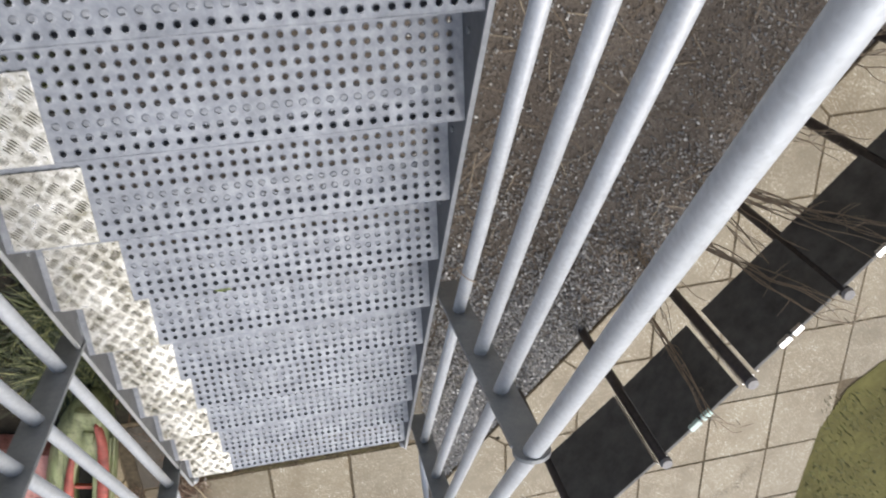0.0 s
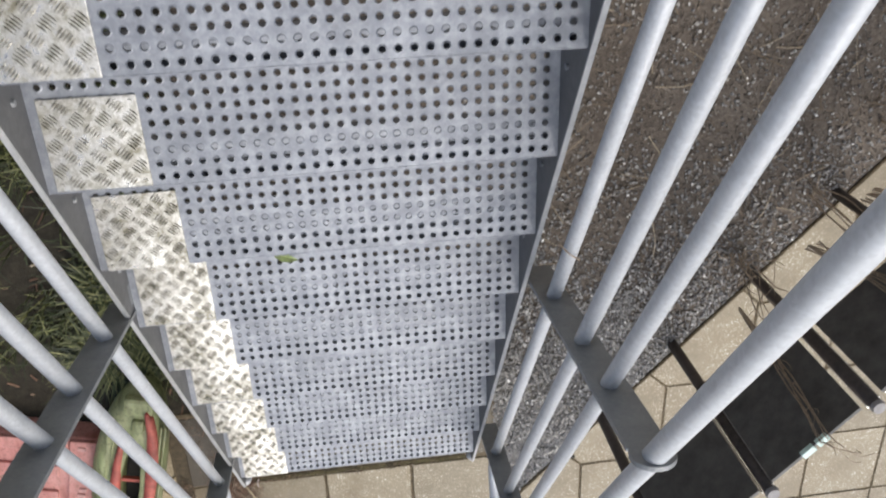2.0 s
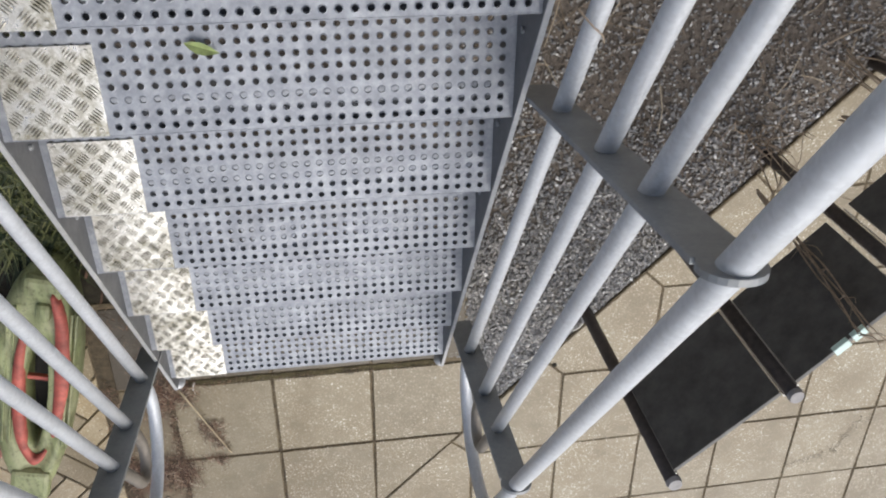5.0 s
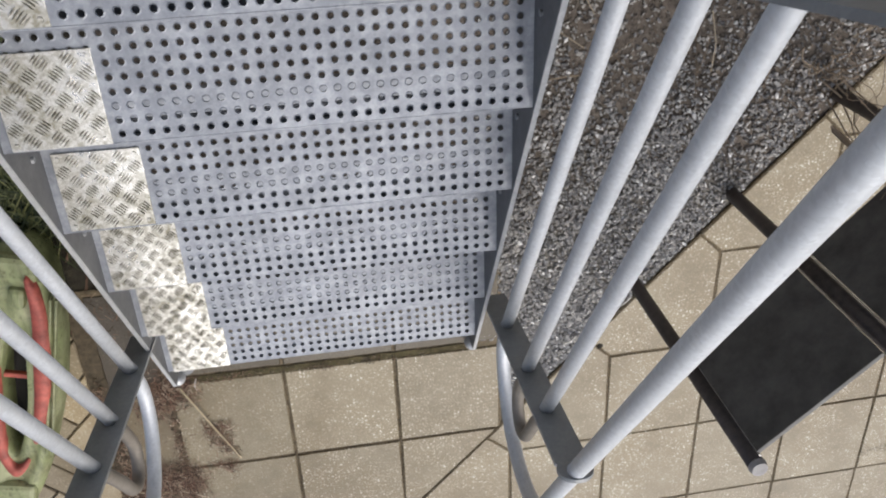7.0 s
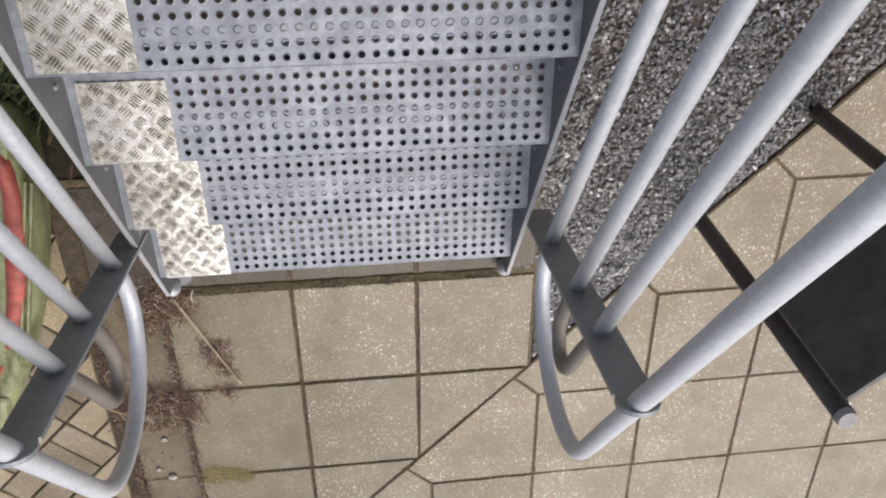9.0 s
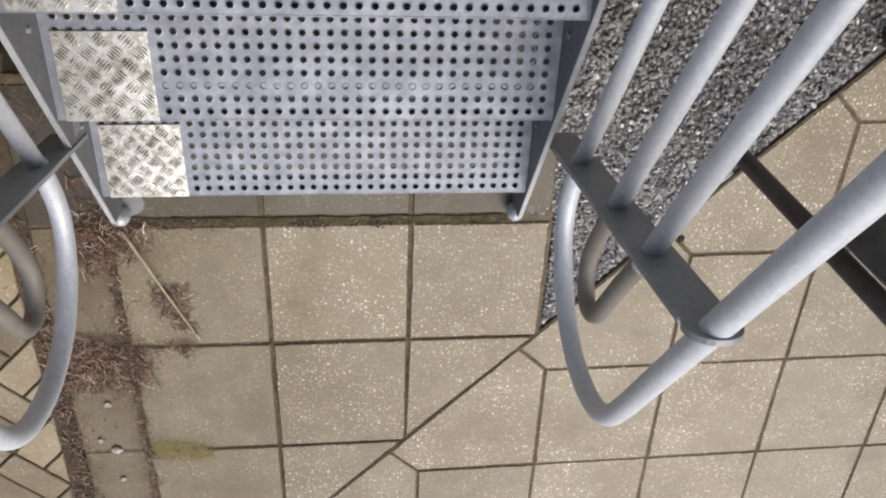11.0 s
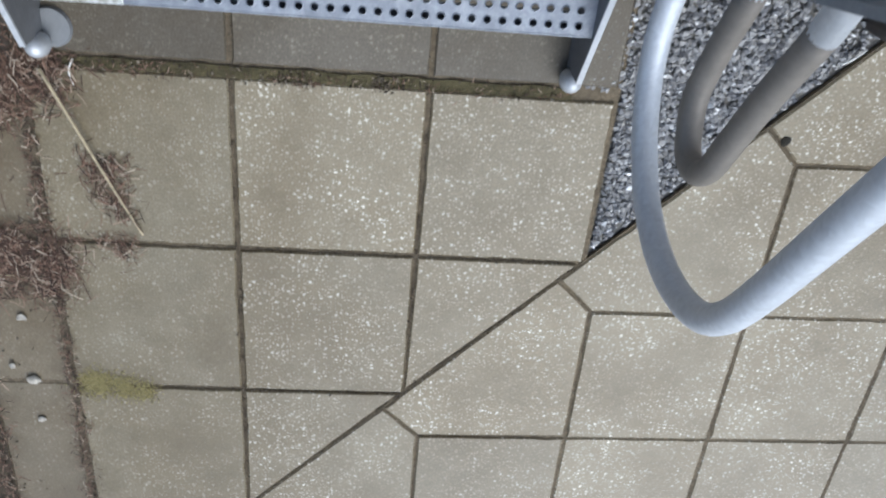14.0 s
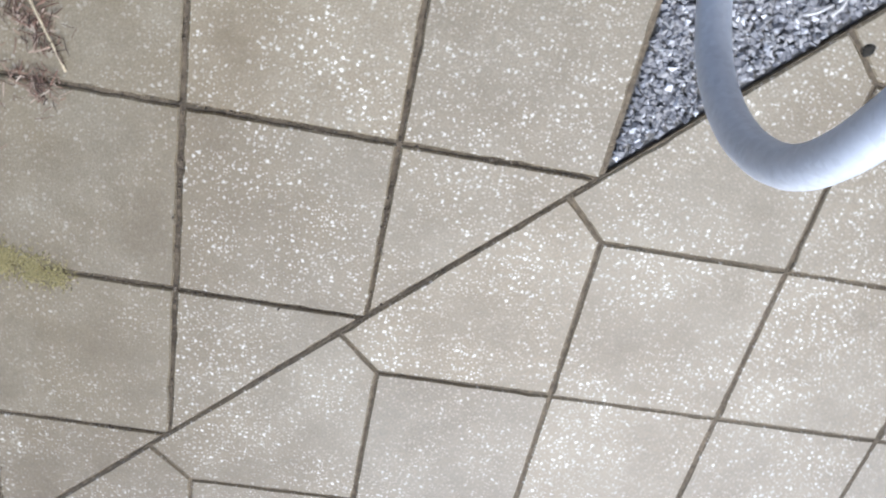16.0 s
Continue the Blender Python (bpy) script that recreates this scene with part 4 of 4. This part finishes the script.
def lay(poly, parent, name="slab", mat=SLAB, z=0.0, gap=0.0037, cache={}):
    cx, cy = sum(p[0] for p in poly) / len(poly), sum(p[1] for p in poly) / len(poly)
    local = [(p[0] - cx, p[1] - cy) for p in poly]
    key = (name, gap, tuple((round(a, 3), round(b, 3)) for a, b in local))
    if key not in cache:
        bm = prism(worn(inset(local, gap), len(cache)), -0.045, 0.0, 0.003)
        me = bpy.data.meshes.new(name)
        bm.to_mesh(me)
        bm.free()
        me.materials.append(mat)
        cache[key] = me
    ob = new(name, cache[key])
    ob.parent = parent
    ob.matrix_basis = pose(cx, cy, z + random.uniform(-0.002, 0.001), random.uniform(-0.25, 0.25), random.uniform(-0.25, 0.25), random.uniform(-0.25, 0.25))
    return ob


# right grid, with five-sided mitre slabs along the edge
A = Vector((0.246, -1.108))
U, W = Vector((0.3885, 0.006)), Vector((-0.003, 0.4035))


def knot(i, j):
    return A + U * i + W * j


def foot(p):
    d = p - EDGE_AT
    return EDGE_AT + RUN * d.dot(RUN)


for i in range(-5, 10):
    for j in range(-5, 8):
        if i > j and knot(i + 0.5, j + 0.5).x < (2.95 if knot(i + 0.5, j + 0.5).y < -0.3 else 3.7):
            lay([tuple(knot(i, j)), tuple(knot(i + 1, j)), tuple(knot(i + 1, j + 1)), tuple(knot(i, j + 1))], bed_right)
        elif i == j and knot(i, i).x < 2.8:
            a, c = knot(i, i), knot(i + 1, i + 1)
            lay([tuple(a), tuple(knot(i + 1, i)), tuple(c), tuple(foot(c)), tuple(foot(a))], bed_right)

# left grid, cut along the same edge
XS = [-0.592, -0.192, 0.204, 0.592]
YS = [0.235, -0.148, -0.566, -0.972, -1.382, -1.79, -2.2, -2.6]
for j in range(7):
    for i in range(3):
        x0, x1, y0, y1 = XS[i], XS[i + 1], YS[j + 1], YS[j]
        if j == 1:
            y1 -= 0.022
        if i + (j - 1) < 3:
            # row 0 lies under the stair and carries its shade in the slab colour
            lay([(x0, y0), (x1, y0), (x1, y1), (x0, y1)], bed_left, "dirty_slab" if j == 0 else "slab" if i else "silted_slab", STEP_SHADE if j == 0 else SLAB if i else SMOOTH, gap=0.0052)
        elif i + (j - 1) == 3:
            lay([tuple(foot(Vector((x0, y0)))), tuple(foot(Vector((x1, y1)))), (x0, y1)], bed_left, gap=0.0052)
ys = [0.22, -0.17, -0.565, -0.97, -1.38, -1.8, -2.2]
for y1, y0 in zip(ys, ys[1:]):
    # the uppermost slab of this narrow strip is darker than the others
    lay([(-0.79, y0), (-0.602, y0), (-0.602, y1), (-0.79, y1)], bed_left, "grimy_slab" if y0 > -0.2 else "dirty_slab", DARKEST if y0 > -0.2 else DIRTY, -0.003)

# mossy dirt that fills the wide joint before the lowest step
bm = bmesh.new()
bmesh.ops.create_grid(bm, x_segments=120, y_segments=6, size=1.0, matrix=Matrix.Translation((-0.045, -0.1625, -0.002)) @ Matrix.Diagonal((0.54, 0.0125, 1, 1)))
for v in bm.verts:
    v.co.z += 0.004 * noise.noise(v.co * 45)
    v.co.y += 0.004 * noise.noise(Vector((v.co.x * 22, v.co.y * 22, 5.0)))
tagged(part("joint_dirt", bm, JOINT_MOSS, None, "", True), "mossy dirt in the wide joint before the step", "dirt", "", "structure")

# slanting small blocks on the other side of the edging
blocks = bed("pavement", [[(-3.4, -3.4), (-0.846, -3.4), (-0.846, 0.2), (-3.4, 0.2)]], "pale sandstone block paving laid aslant, with dark joints", -0.0105, DARK_SOIL)
PITCH, U0, V0 = 0.1035, -1.174, 0.023


def cut(poly, x):
    """The part of a polygon on the low side of x."""
    out = []
    for p, q in zip(poly, poly[1:] + poly[:1]):
        if p[0] <= x:
            out.append(p)
        if (p[0] - x) * (q[0] - x) < 0:
            k = (x - p[0]) / (q[0] - p[0])
            out.append((x, p[1] + k * (q[1] - p[1])))
    return out


for i in range(-14, 14):
    for j in range(-14, 14):
        for k in (0, 1):
            u0, v0, du, dv = (2 * i, 2 * j + k, 2, 1) if (i + j) % 2 == 0 else (2 * i + k, 2 * j, 1, 2)
            quad = [(U0 + a * PITCH, V0 + b * PITCH) for a, b in ((u0, v0), (u0 + du, v0), (u0 + du, v0 + dv), (u0, v0 + dv))]
            quad = [((a - b) * math.sqrt(0.5), (a + b) * math.sqrt(0.5)) for a, b in quad]
            if min(p[0] for p in quad) < -2.0 or min(p[1] for p in quad) < -1.9 or max(p[1] for p in quad) > 0.22:
                continue
            quad = cut(quad, -0.848)
            if len(quad) > 2 and max(p[1] for p in quad) - min(p[1] for p in quad) > 0.06 and max(p[0] for p in quad) - min(p[0] for p in quad) > 0.03:
                lay(quad, blocks, "block", BLOCK, -0.002)

# dark soil washed in between the blocks and the slabs
bm = bmesh.new()
bmesh.ops.create_grid(bm, x_segments=8, y_segments=120, size=1.0, matrix=Matrix.Translation((-0.816, -0.85, 0.0)) @ Matrix.Diagonal((0.029, 1.06, 1, 1)))
for v in bm.verts:
    v.co.z += 0.0035 * noise.noise(v.co * 40) - 0.002
tagged(part("soil_strip", bm, DARK_SOIL, None, "", True), "dark soil washed in along the slab edge", "soil", "", "structure")
